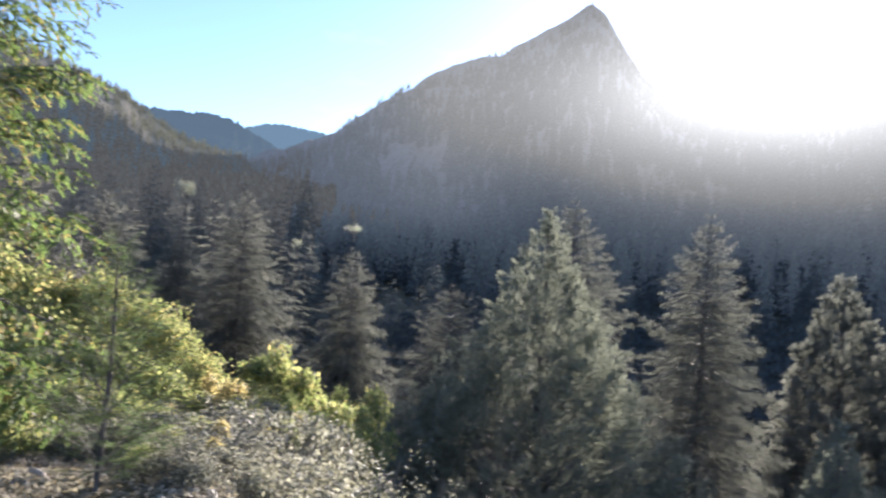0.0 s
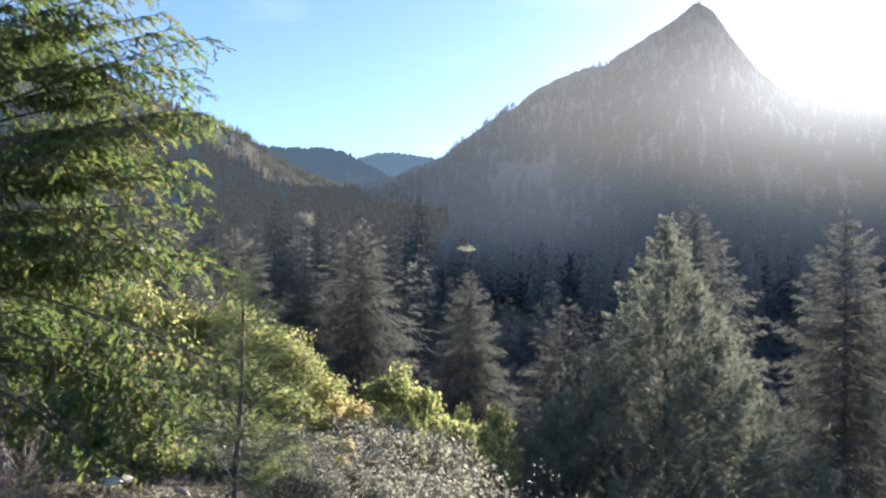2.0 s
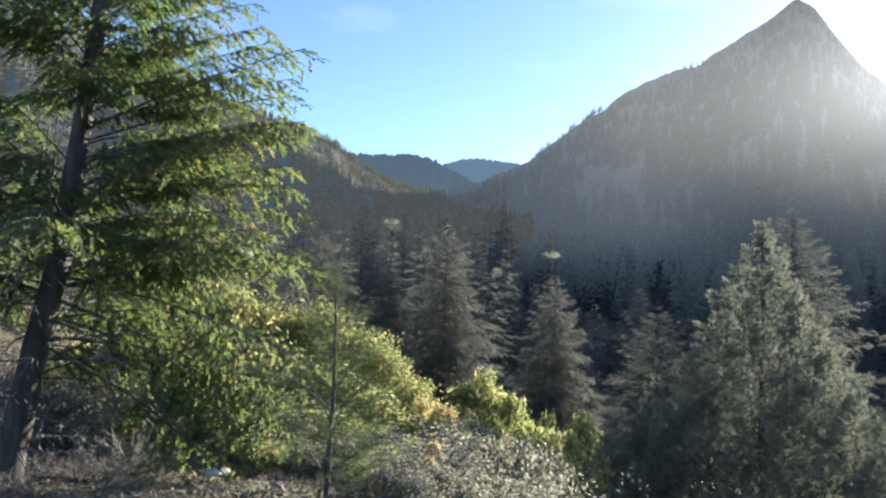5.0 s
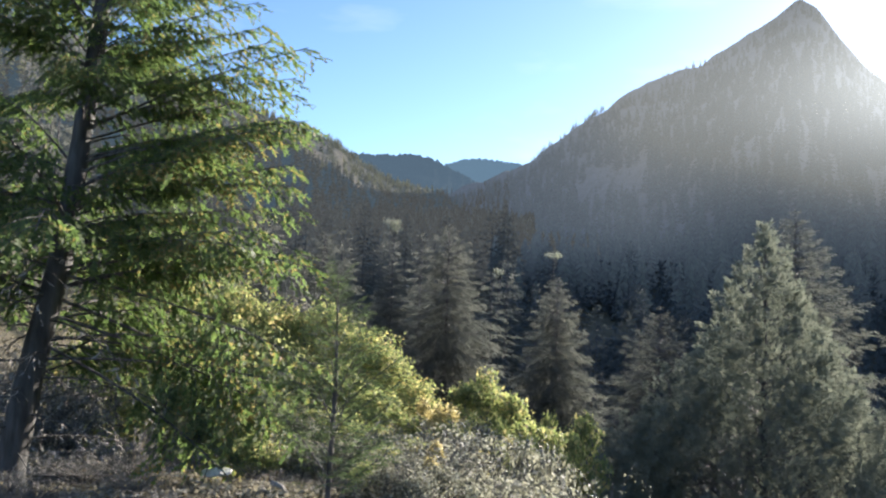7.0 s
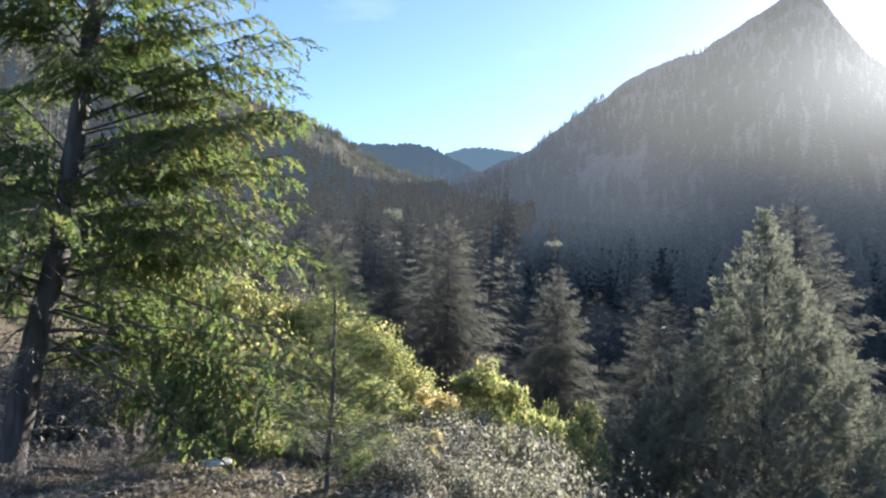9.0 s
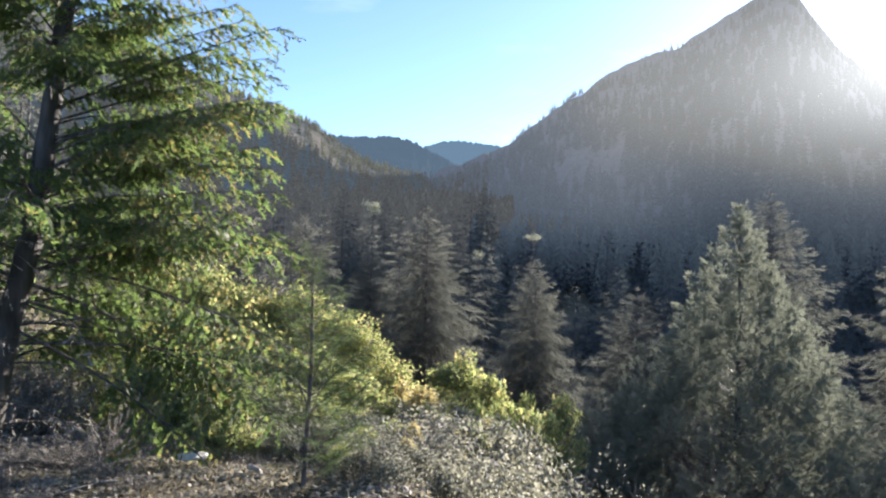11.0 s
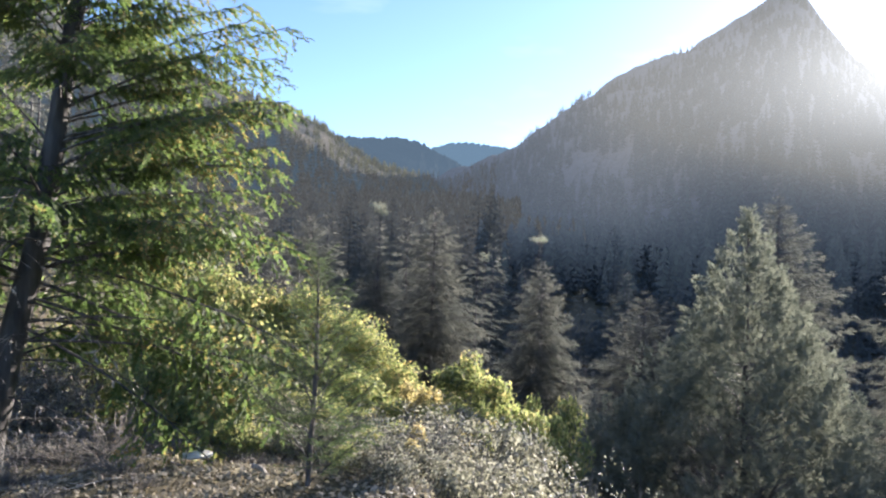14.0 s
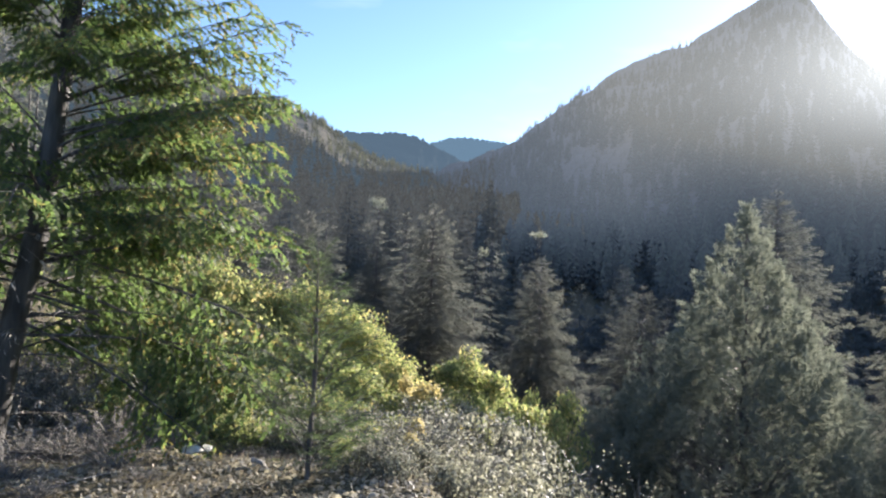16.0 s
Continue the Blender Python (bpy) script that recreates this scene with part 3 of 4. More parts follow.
plume = needle_twig(rng, 4, 0.3, 0.1, 0.25)


def plume_conifer(name, seed, height, profile, clumps, per, size, mat, label, twig):
    """A dense pointed conifer: upswept limbs that each end in a soft plume of fine sprays. profile: metres below the tip, radius."""
    rng = np.random.default_rng(seed)
    root = tagged(new(name), label, "tree")
    down, wide = np.array(profile).T
    grid = np.linspace(0.05, down[-1], 400)
    share = np.cumsum(np.interp(grid, down, wide) + 0.25)
    limbs, P, A, U, S = [], [], [], [], []
    for k in range(clumps):
        d = float(np.interp((k + rng.uniform(0, 1)) / clumps, share / share[-1], grid))
        full = float(np.interp(d, down, wide))
        r = full * (1 - 0.4 * rng.uniform(0, 1) ** 2.4) * rng.uniform(0.86, 1.07)
        ang = k * 2.39996 + rng.uniform(-0.5, 0.5)
        out = np.array([math.cos(ang), math.sin(ang), 0.0])
        ln = (0.3 + 0.32 * min(full, 2.6)) * rng.uniform(0.65, 1.3)
        axis = unit(out * rng.uniform(0.35, 1.0) + UP * rng.uniform(0.45, 1.0) + rng.normal(0, 0.2, 3))
        tip = out * r + UP * (height - d)
        base = tip - axis * ln
        q = np.linspace(0, 1, 4)[:, None]
        foot = UP * max(height - d - ln - 0.45 * r, 0.3)
        limbs.append(tube(foot * (1 - q) + base * q - UP * 0.12 * r * np.sin(np.pi * q), np.linspace(0.01 + 0.008 * r, 0.005, 4), 3))
        n = max(10, int(per * ln))
        t = rng.uniform(0, 1, n)
        off = rng.normal(0, 1, (n, 3))
        off -= (off @ axis)[:, None] * axis
        off = unit(off) * (0.42 * ln * (1.05 - t) ** 0.7 * rng.uniform(0.35, 1.0, n))[:, None]
        P.append(base + axis * ln * t[:, None] + off)
        A.append(axis + 1.1 * unit(off) * (1.1 - t)[:, None] + rng.normal(0, 0.25, (n, 3)))
        U.append(rng.normal(0, 1, (n, 3)) + out)
        S.append(size * rng.uniform(0.6, 1.3, n))
    part("trunk", mesh_of("trunk", *stem([(0, 0, 0), (0.06, 0, height * 0.5), (0, 0, height * 0.985)], [height * 0.014, height * 0.008, 0.01], 8), M_BARK, True), root, "grey-brown trunk")
    part("branchwork", mesh_of("branchwork", *join(*limbs), M_TWIG, True), root, kind="stuff")
    part("crown", mesh_of("crown", *strew(*twig, np.concatenate(P), np.concatenate(A), np.concatenate(U), np.concatenate(S)), mat), root, kind="stuff")
    return root


def layered_fir(name, seed, height, profile, tiers, per, sprays, size, mat, label, twig, droop=0.3, rise=0.12, fan=0.32, limbs_too=True, ragged=1.0, hang=0.5):
    """A conifer of flat, drooping boughs, each a fan of sprays. profile: share of the height below the tip, radius as a share of the height."""
    rng = np.random.default_rng(seed)
    root = tagged(new(name), label, "tree")
    down, wide = np.array(profile).T
    limbs, P, A, U, S = [], [], [], [], []
    turn = 0.0
    for k in range(tiers):
        for b in range(per):
            d = min(max((k + b / per + rng.uniform(-0.5, 0.5)) / tiers, 0.004), 0.97) ** 0.9 * down[-1]
            full = float(np.interp(d, down, wide)) * height
            ln = full * (1 - 0.45 * ragged * rng.uniform(0, 1) ** 1.6) * (1.18 if rng.uniform() < 0.12 * ragged else 1.0)
            turn += 2.39996 + rng.uniform(-0.4, 0.4)
            out, side = np.array([math.cos(turn), math.sin(turn), 0]), np.array([-math.sin(turn), math.cos(turn), 0])
            q = np.linspace(0, 1, 5)
            young = max(0.0, 1 - 3.0 * d)
            lift, fall = rise * rng.uniform(0.4, 1.6) + 0.45 * young, droop * rng.uniform(0.6, 1.4) * (1 - 0.6 * young)
            bend = rng.uniform(-0.15, 0.15)
            line = out * (ln * q)[:, None] + side * (ln * bend * q * q)[:, None] + UP * (height * (1 - d) + ln * (lift * q - fall * q ** 1.7 + 0.1 * q ** 5))[:, None]
            limbs.append(tube(line, np.linspace(0.012 * ln + 0.006, 0.003, 5), 3))
            n = max(3, int(sprays * (ln / (wide.max() * height)) ** 1.1 + 2))
            t = rng.uniform(0.1, 1.0, n) ** 0.8
            w = rng.uniform(-1, 1, n) * ln * fan * (1.04 - t) ** 0.6 * np.minimum(1, 2.5 * t)
            flow = unit(at(np.gradient(line, q, axis=0), t, q))
            P.append(at(line, t, q) + side * w[:, None] - UP * (hang * np.abs(w) + rng.uniform(0, 0.05, n) * ln)[:, None])
            A.append(flow + side * np.sign(w)[:, None] * rng.uniform(0.1, 0.8, (n, 1)) - UP * hang * rng.uniform(0, 1.1, (n, 1)))
            U.append(UP + rng.normal(0, 0.75, (n, 3)))
            S.append(size * rng.uniform(0.6, 1.3, n) * (0.55 + 0.45 * ln / (wide.max() * height)))
    part("trunk", mesh_of("trunk", *stem([(0, 0, 0), (0.06, 0, height * 0.5), (0, 0, height)], [height * 0.011, height * 0.006, 0.006], 8), M_BARK, True), root, "grey-brown trunk")
    if limbs_too:
        part("branchwork", mesh_of("branchwork", *join(*limbs), M_TWIG, True), root, kind="stuff")
    part("crown", mesh_of("crown", *strew(*twig, np.concatenate(P), np.concatenate(A), np.concatenate(U), np.concatenate(S)), mat), root, kind="stuff")
    return root


frond = needle_twig(rng, 5, 0.2, 0.06, 0.05)
PLUME_SHAPE = ((0, 0.03), (0.45, 0.3), (1.15, 0.72), (1.9, 1.15), (2.85, 1.65), (3.75, 2.25), (5.0, 3.2), (6.5, 4.3), (7.8, 5.1), (9.2, 5.2), (10.3, 3.8))
big = plume_conifer("juniper_tree", 21, 10.6, PLUME_SHAPE, 760, 58, 0.18, M_GREYFIR, "broad grey-green conifer with a dense pointed crown", plume)
top_at(big, 8.05, 18.44, 3.5, 10.6)
# the darker forest needles put shade into this conifer's colour
top_at(plume_conifer("juniper_tree", 23, 10.6, ((0, 0.05), (0.5, 0.4), (1.7, 1.05), (3.9, 1.9), (7.6, 2.7), (10.2, 2.2)), 330, 62, 0.26, M_WOODS, "dense narrow conifer whose darker needles stand in for shade", plume), 22.4, 23.0, 2.6, 10.6)
side_bush = plume_conifer("juniper_tree", 22, 7.2, ((0, 0.1), (0.5, 0.5), (1.5, 1.0), (3.5, 1.4), (6.9, 1.2)), 130, 60, 0.2, M_GREYFIR, "low rounded grey-green conifer beside a taller one", plume)
top_at(side_bush, 5.55, 18.9, -1.2, 7.2)
for x, y, top, turn, wide in ((13.2, 12.4, -2.2, 80, 0.9), (14.6, 14.9, -1.9, 20, 1.0), (16.6, 17.0, -1.7, 140, 0.9)):
    tagged(top_at(copy_thing(side_bush, pose(0, 0, 0)), x, y, top, 7.2, turn, wide), "small grey-green conifer low on the slope")

LAYERS = ((0, 0.003), (0.06, 0.045), (0.12, 0.085), (0.25, 0.15), (0.45, 0.2), (0.7, 0.245), (0.97, 0.25))
slim = layered_fir("fir_tree", 31, 14.0, LAYERS, 46, 11, 150, 0.27, M_WOODS, "tall grey-green fir with layered boughs", frond, fan=0.4, hang=0.7)
top_at(slim, 14.3, 29.9, 5.2, 14.0)
top_at(copy_thing(slim, pose(0, 0, 0)), 14.0, 19.74, 3.95, 14.0, 70, 0.85)
top_at(copy_thing(slim, pose(0, 0, 0)), 6.9, 23.13, 1.15, 14.0, 130, 1.1)

# ---- firs in the canyon ----
# made-up gaps, cleared towards the sun so that the golden crowns are lit
SUN_GAPS = ((-6.0, 90.0), (13.2, 88.0), (6.8, 88.0))


def in_sun_gap(x, y):
    """True where trees would hide, or shade, one of the golden crowns."""
    x, y = np.asarray(x, float), np.asarray(y, float)
    hit = np.zeros(x.shape, bool)
    for gx, gy in SUN_GAPS:
        for step in range(0, 26, 5):
            hit |= np.hypot(x - gx - step * math.sin(SUN_AZ), y - gy - step * math.cos(SUN_AZ)) < 3.2
        hit |= np.hypot(x - gx * 0.93, y - gy * 0.95) < 3.0
    return hit


OLD = ((0, 0.005), (0.05, 0.04), (0.12, 0.085), (0.22, 0.135), (0.34, 0.19), (0.5, 0.24), (0.7, 0.28), (0.97, 0.3))
NEAT = ((0, 0.004), (0.06, 0.04), (0.15, 0.09), (0.35, 0.17), (0.6, 0.235), (0.97, 0.27))
fine = [layered_fir("fir_tree", 41 + i, 16.0, (OLD, NEAT)[i], 44, 11, 190, 0.36, M_WOODS, "grey-green fir with drooping layered boughs", frond, droop=(0.55, 0.45)[i], rise=(0.3, 0.2)[i], ragged=(1.6, 1.0)[i], fan=0.42, hang=0.75) for i in range(2)]
for k in fine:
    tagged(k, group=GROUPS["fir"])
top_at(fine[1], 6.87, 43.6, 2.4, 16.0)
top_at(fine[0], 0.42, 52.1, 5.95, 16.0)
top_at(copy_thing(fine[1], pose(0, 0, 0)), -3.2, 48.0, 2.9, 16.0, 100)
top_at(copy_thing(fine[0], pose(0, 0, 0)), -7.2, 45.0, 4.6, 16.0, 200)
top_at(copy_thing(fine[0], pose(0, 0, 0)), -11.0, 43.0, 6.0, 16.0, 30)
SPIRE = ((0, 0.004), (0.1, 0.05), (0.3, 0.11), (0.6, 0.16), (0.97, 0.19))
kinds = [layered_fir("fir_tree", 51 + i, 16.0, (NEAT, SPIRE, OLD, SPIRE)[i], 24, 6, 13, 0.95, M_WOODS, "dark green fir among the canyon trees", frond, limbs_too=False, ragged=1.3) for i in range(4)]
# darkened needles stand in for the shade at the foot of the mountain
dusk = [layered_fir("shade_toned_fir", 61 + i, 16.0, (NEAT, SPIRE)[i], 22, 6, 10, 1.0, M_SHADE, "fir low in the canyon with shade put into its needle colour", frond, limbs_too=False, ragged=1.2) for i in range(2)]
for k in (*kinds, *dusk):
    tagged(k, group=GROUPS["fir"])
rng = np.random.default_rng(77)
spots = [(6.87, 43.6), (0.42, 52.1), (-3.2, 48.0), (-7.2, 45.0), (-11.0, 43.0)]
for k, (x, y) in zip(kinds, ((-12.0, 52.0), (-9.0, 66.0), (-15.5, 60.0), (-2.0, 70.0))):
    spots.append((x, y))
    stand(k, x, y)
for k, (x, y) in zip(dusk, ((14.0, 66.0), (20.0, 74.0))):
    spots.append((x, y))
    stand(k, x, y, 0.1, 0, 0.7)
tries = 0
while len(spots) < 185 and tries < 8000:
    tries += 1
    a, r = math.radians(rng.uniform(-36, 52)), rng.uniform(34, 135)
    x, y = r * math.sin(a), r * math.cos(a)
    if (math.degrees(a) > 10 and r < 40) or (r < 48 and math.degrees(a) > -9):
        continue
    if min(math.hypot(x - p, y - q) for p, q in spots) < 4.2:
        continue
    if in_sun_gap(x, y):
        continue
    spots.append((x, y))
    if math.degrees(a) > 6:
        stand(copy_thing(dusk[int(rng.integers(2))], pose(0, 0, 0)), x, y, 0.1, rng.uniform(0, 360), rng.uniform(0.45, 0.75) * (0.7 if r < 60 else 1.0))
    else:
        stand(copy_thing(kinds[int(rng.integers(4))], pose(0, 0, 0)), x, y, 0.1, rng.uniform(0, 360), rng.uniform(0.6, 1.0))


# ---- woods on the far slopes ----
def far_tree(rng, rings=8, per=6):
    v, f = [], []
    for k in range(rings):
        u = 0.04 + 0.92 * k / rings
        rad = 0.21 * (1 - u) ** 0.7 * (0.7 if k == 0 else 1.0)
        n = max(4, int(per * (1 - 0.4 * u)))
        for b in range(n):
            a = 6.283 * b / n + rng.uniform(-0.5, 0.5) + k
            ln = rad * rng.uniform(0.55, 1.3)
            w = rad * 0.45
            c, s = math.cos(a), math.sin(a)
            dz = rng.uniform(-0.03, 0.03)
            o = len(v)
            v += [(0, 0, u + 0.08), (c * ln * 0.6 - s * w, s * ln * 0.6 + c * w, u + dz), (c * ln, s * ln, u - 0.04 + dz), (c * ln * 0.6 + s * w, s * ln * 0.6 - c * w, u + dz)]
            f += [(o, o + 1, o + 2), (o, o + 2, o + 3)]
    return np.array(v), np.array(f)


def woods(name, seed, count, az0, az1, r0, r1, h0, h1, label, mat, density=None, power=0.5, crest=None, top=1.0, low=-9.0, valley=False, detail=(8, 6)):
    """Many small trees standing on the slopes; none above the share top of the way to a crest."""
    rng = np.random.default_rng(seed)
    forms = [far_tree(rng, *detail) for _ in range(6)]
    az = rng.uniform(az0, az1, count)
    a = np.radians(az)
    r = r0 + (r1 - r0) * rng.uniform(0, 1, count) ** power
    x, y = r * np.sin(a), r * np.cos(a)
    keep = ~in_sun_gap(x, y)
    if density is not None:
        keep &= np.array([noise.noise(Vector((p * 0.02, q * 0.02, seed))) for p, q in zip(x, y)]) > density
    h = rng.uniform(h0, h1, count)
    if valley:
        keep &= (plain_z(x, y) > slope_z(x, y, crest_right, -9, 1.12)) & (plain_z(x, y) > slope_z(x, y, crest_left, -4, 1.05) - 6)
    if crest:
        cr, cz, foot = crest(az)
        t = (r - foot) / (cr - foot)
        keep &= (t < top) & (t > low)
        h = h * (1.1 - 0.55 * np.clip(t, 0, 1))
    x, y, h = x[keep], y[keep], h[keep]
    z = ground_z(x, y) - 0.8
    wide = h * rng.uniform(0.8, 1.35, len(x))
    turn = rng.uniform(0, 6.28, len(x))
    chunks = []
    for k, (tv, tf) in enumerate(forms):
        s = slice(k, None, 6)
        pos = np.stack([x[s], y[s], z[s]], 1)
        ah = np.stack([np.cos(turn[s]), np.sin(turn[s]), np.zeros(len(pos))], 1)
        chunks.append(strew(tv, tf, pos, ah, np.tile(UP, (len(pos), 1)), np.stack([wide[s], wide[s], h[s]], 1)))
    ob = new(name, mesh_of(name, *join(*chunks), mat))
    tagged(ob, label, "woods", kind="stuff")


# M_WOODS_FAR and M_WOODS_LOW bring painted haze to all but the canyon brush
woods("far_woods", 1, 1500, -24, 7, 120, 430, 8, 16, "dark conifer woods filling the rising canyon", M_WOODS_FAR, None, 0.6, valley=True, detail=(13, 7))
woods("foot_edge_woods", 14, 420, 5.5, 12, 105, 230, 6, 10, "conifers with painted haze where the canyon meets the mountain", M_WOODS_FAR, 0.05, 0.8, crest_right, 0.1, detail=(13, 7))
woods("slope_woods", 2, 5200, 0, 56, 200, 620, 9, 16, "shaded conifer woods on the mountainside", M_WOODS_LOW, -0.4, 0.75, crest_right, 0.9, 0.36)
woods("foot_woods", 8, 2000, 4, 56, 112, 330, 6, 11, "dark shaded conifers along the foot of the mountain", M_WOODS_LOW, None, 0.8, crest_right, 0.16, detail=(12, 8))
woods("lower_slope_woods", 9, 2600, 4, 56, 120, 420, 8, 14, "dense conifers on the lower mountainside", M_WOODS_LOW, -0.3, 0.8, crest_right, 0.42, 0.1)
woods("canyon_brush", 10, 4600, 4, 54, 46, 170, 2.5, 6.5, "low brush on the canyon floor with shade put into its colour", M_SHADE, None, 0.8, detail=(4, 4))
woods("slope_brush", 5, 5500, 2, 56, 260, 660, 3, 6, "low brush over the mountainside", M_WOODS_LOW, -0.55, 0.8, crest_right, 0.99, detail=(4, 5))
woods("crest_trees", 4, 2600, 3, 26, 480, 660, 4, 11, "scattered conifers along the crest", M_WOODS_LOW, -0.02, 1.0, crest_right, 1.01, 0.95)
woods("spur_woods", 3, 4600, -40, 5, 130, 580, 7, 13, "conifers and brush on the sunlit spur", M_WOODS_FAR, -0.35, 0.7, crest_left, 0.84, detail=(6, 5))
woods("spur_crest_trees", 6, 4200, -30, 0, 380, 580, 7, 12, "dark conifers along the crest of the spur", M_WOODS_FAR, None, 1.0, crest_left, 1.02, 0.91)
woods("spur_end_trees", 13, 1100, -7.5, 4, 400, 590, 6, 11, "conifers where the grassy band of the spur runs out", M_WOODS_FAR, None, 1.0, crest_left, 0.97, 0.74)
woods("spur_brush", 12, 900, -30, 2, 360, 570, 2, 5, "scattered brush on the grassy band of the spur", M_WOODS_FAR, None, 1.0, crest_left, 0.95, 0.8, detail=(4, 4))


# ======== shrubs ========
def shrub(name, seed, width, height, stems, leaves, leaf, mat, label, hang=0.2, flat=0.45, category="shrub", leafy=0.22, bark=M_TWIG):
    """Many thin stems from the ground that fork; leaves cluster along the outer twigs."""
    rng = np.random.default_rng(seed)
    root = tagged(new(name), label, category)
    limbs, tips = [], []
    for k in range(stems):
        a = rng.uniform(0, 6.28)
        out = width * 0.5 * math.sqrt(rng.uniform(0.02, 1))
        h = height * (1 - flat * (out / (width * 0.5)) ** 2) * rng.uniform(0.6, 1.05)
        s = np.linspace(0, 1, 6)
        line = np.stack([np.cos(a) * out * s ** 1.3, np.sin(a) * out * s ** 1.3, h * s ** 0.8], 1) + rng.normal(0, 0.012 * height, (6, 3)) * s[:, None]
        limbs.append(tube(line, np.linspace(0.011, 0.003, 6) * max(1, height * 0.4), 5))
        for q in range(9):
            t0 = rng.uniform(leafy, 0.98)
            p0 = at(line, t0, s)
            d = unit(np.array([math.cos(a), math.sin(a), 0.6]) * rng.uniform(0.1, 1) + rng.normal(0, 0.7, 3))
            ln = min(height, 2.5) * rng.uniform(0.1, 0.26)
            e = np.linspace(0, 1, 4)[:, None]
            l2 = p0 + d * ln * e - UP * 0.1 * ln * e ** 2
            l2[:, 2] = np.maximum(l2[:, 2], 0.03)
            limbs.append(tube(l2, np.linspace(0.004, 0.0015, 4) * max(1, height * 0.4), 3))
            tips.append(l2)
    tips = np.array(tips)
    i = rng.integers(0, len(tips), leaves)
    t = rng.uniform(0.05, 1, leaves) * 2.999
    j = t.astype(int)
    fr = (t - j)[:, None]
    pos = tips[i, j] * (1 - fr) + tips[i, np.minimum(j + 1, 3)] * fr + rng.normal(0, leaf * 0.8, (leaves, 3))
    pos[:, 2] = np.maximum(pos[:, 2], 0.02)
    ah = rng.normal(0, 1, (leaves, 3)) - UP * hang
    up = rng.normal(0, 0.8, (leaves, 3)) + UP
    part("branchwork", mesh_of("branchwork", *join(*limbs), bark, True), root, "thin grey stems", kind="stuff")
    part("foliage", mesh_of("foliage", *strew(LEAF_V, LEAF_F, pos, ah, up, leaf * rng.uniform(0.6, 1.35, leaves)), mat), root, kind="stuff")
    return root


def bush_to(ob, x, y, ztop, tall, turn=0.0, broad=1.0):
    """Stand a shrub of the height tall so that its top comes to ztop; broad scales its width."""
    z = float(ground_z(x, y)) - 0.05
    ob.matrix_basis = pose(x, y, z, 0, 0, turn)
    ob.scale = (broad, broad, (ztop - z) / tall)
    return ob


def leafy_shrub(name, seed, width, height, lobes, leaves, leaf, mat, label, flat=0.5, lobe=0.3, skirt=0.25):
    """A rounded shrub: stems that end in lobes, each covered with leaves."""
    rng = np.random.default_rng(seed)
    root = tagged(new(name), label, "shrub")
    limbs, P, N = [], [], []
    for k in range(lobes):
        a = k * 2.39996 + rng.uniform(-0.4, 0.4)
        u = math.sqrt((k + 0.5) / lobes)
        lr = width * lobe * rng.uniform(0.55, 1.05) * 0.5
        top = height * (1 - flat * u * u) - rng.uniform(0, 0.12) * height
        if u > 0.45 and rng.uniform() < 0.6:
            top *= rng.uniform(skirt, 0.95)
        reach = width * 0.5 * u * rng.uniform(0.8, 1.05) - 0.4 * lr
        c = np.array([math.cos(a) * reach, math.sin(a) * reach, max(top - lr, lr * 0.4)])
        s = np.linspace(0, 1, 6)[:, None]
        foot = np.array([c[0] * 0.25, c[1] * 0.25, 0.0])
        line = foot * (1 - s) + c * s + np.array([c[0], c[1], 0]) * 0.25 * np.sin(np.pi * s) + rng.normal(0, 0.012 * height, (6, 3)) * np.sin(np.pi * s)
        limbs.append(tube(line, np.linspace(0.014, 0.004, 6) * max(1.0, height * 0.35), 5))
        n = max(20, int(leaves / lobes * (lr / (width * lobe * 0.4)) ** 2))
        d = unit(rng.normal(0, 1, (n, 3)) + np.array([0, 0, 0.35]))
        for e in unit(rng.normal(0, 1, (7, 3)) + np.array([0, 0, 0.5])):
            q = np.linspace(0, 1, 4)[:, None]
            limbs.append(tube(c - UP * lr * 0.4 + (e * lr * 0.95 + UP * lr * 0.4) * q, np.linspace(0.005, 0.0016, 4) * max(1.0, height * 0.35), 3))
        knob = 1 + 0.22 * np.sin(d[:, 0] * 5 + k) * np.sin(d[:, 1] * 6 + 2 * k) + 0.15 * np.sin(d[:, 2] * 7 + 3 * k)
        P.append(c + d * (1.12 * lr * knob * rng.uniform(0.05, 1, n) ** 0.45)[:, None] * np.array([1, 1, 0.9]) + rng.normal(0, leaf * 0.5, (n, 3)))
        N.append(d)
    P, N = np.concatenate(P), np.concatenate(N)
    P[:, 2] = np.maximum(P[:, 2], 0.03)
    ahead = np.cross(N, rng.normal(0, 1, P.shape)) - 0.35 * UP
    part("branchwork", mesh_of("branchwork", *join(*limbs), M_TWIG, True), root, "thin grey stems", kind="stuff")
    part("foliage", mesh_of("foliage", *strew(LEAF_V, LEAF_F, P, ahead, N * 0.5 + rng.normal(0, 0.8, P.shape), leaf * rng.uniform(0.6, 1.35, len(P))), mat), root, kind="stuff")
    return root


GREEN = "yellow-green leafy shrub turning with autumn"
tall_bush = [leafy_shrub("shrub", 1 + i, 2.5, 3.0, 34, 8000, 0.07, M_YELLOW, GREEN, flat=0.45, lobe=0.36) for i in range(2)]
wide_bush = [leafy_shrub("shrub", 7 + i, 1.9, 1.7, 28, 5200, 0.064, M_YELLOW, GREEN, flat=0.5, lobe=0.36) for i in range(2)]
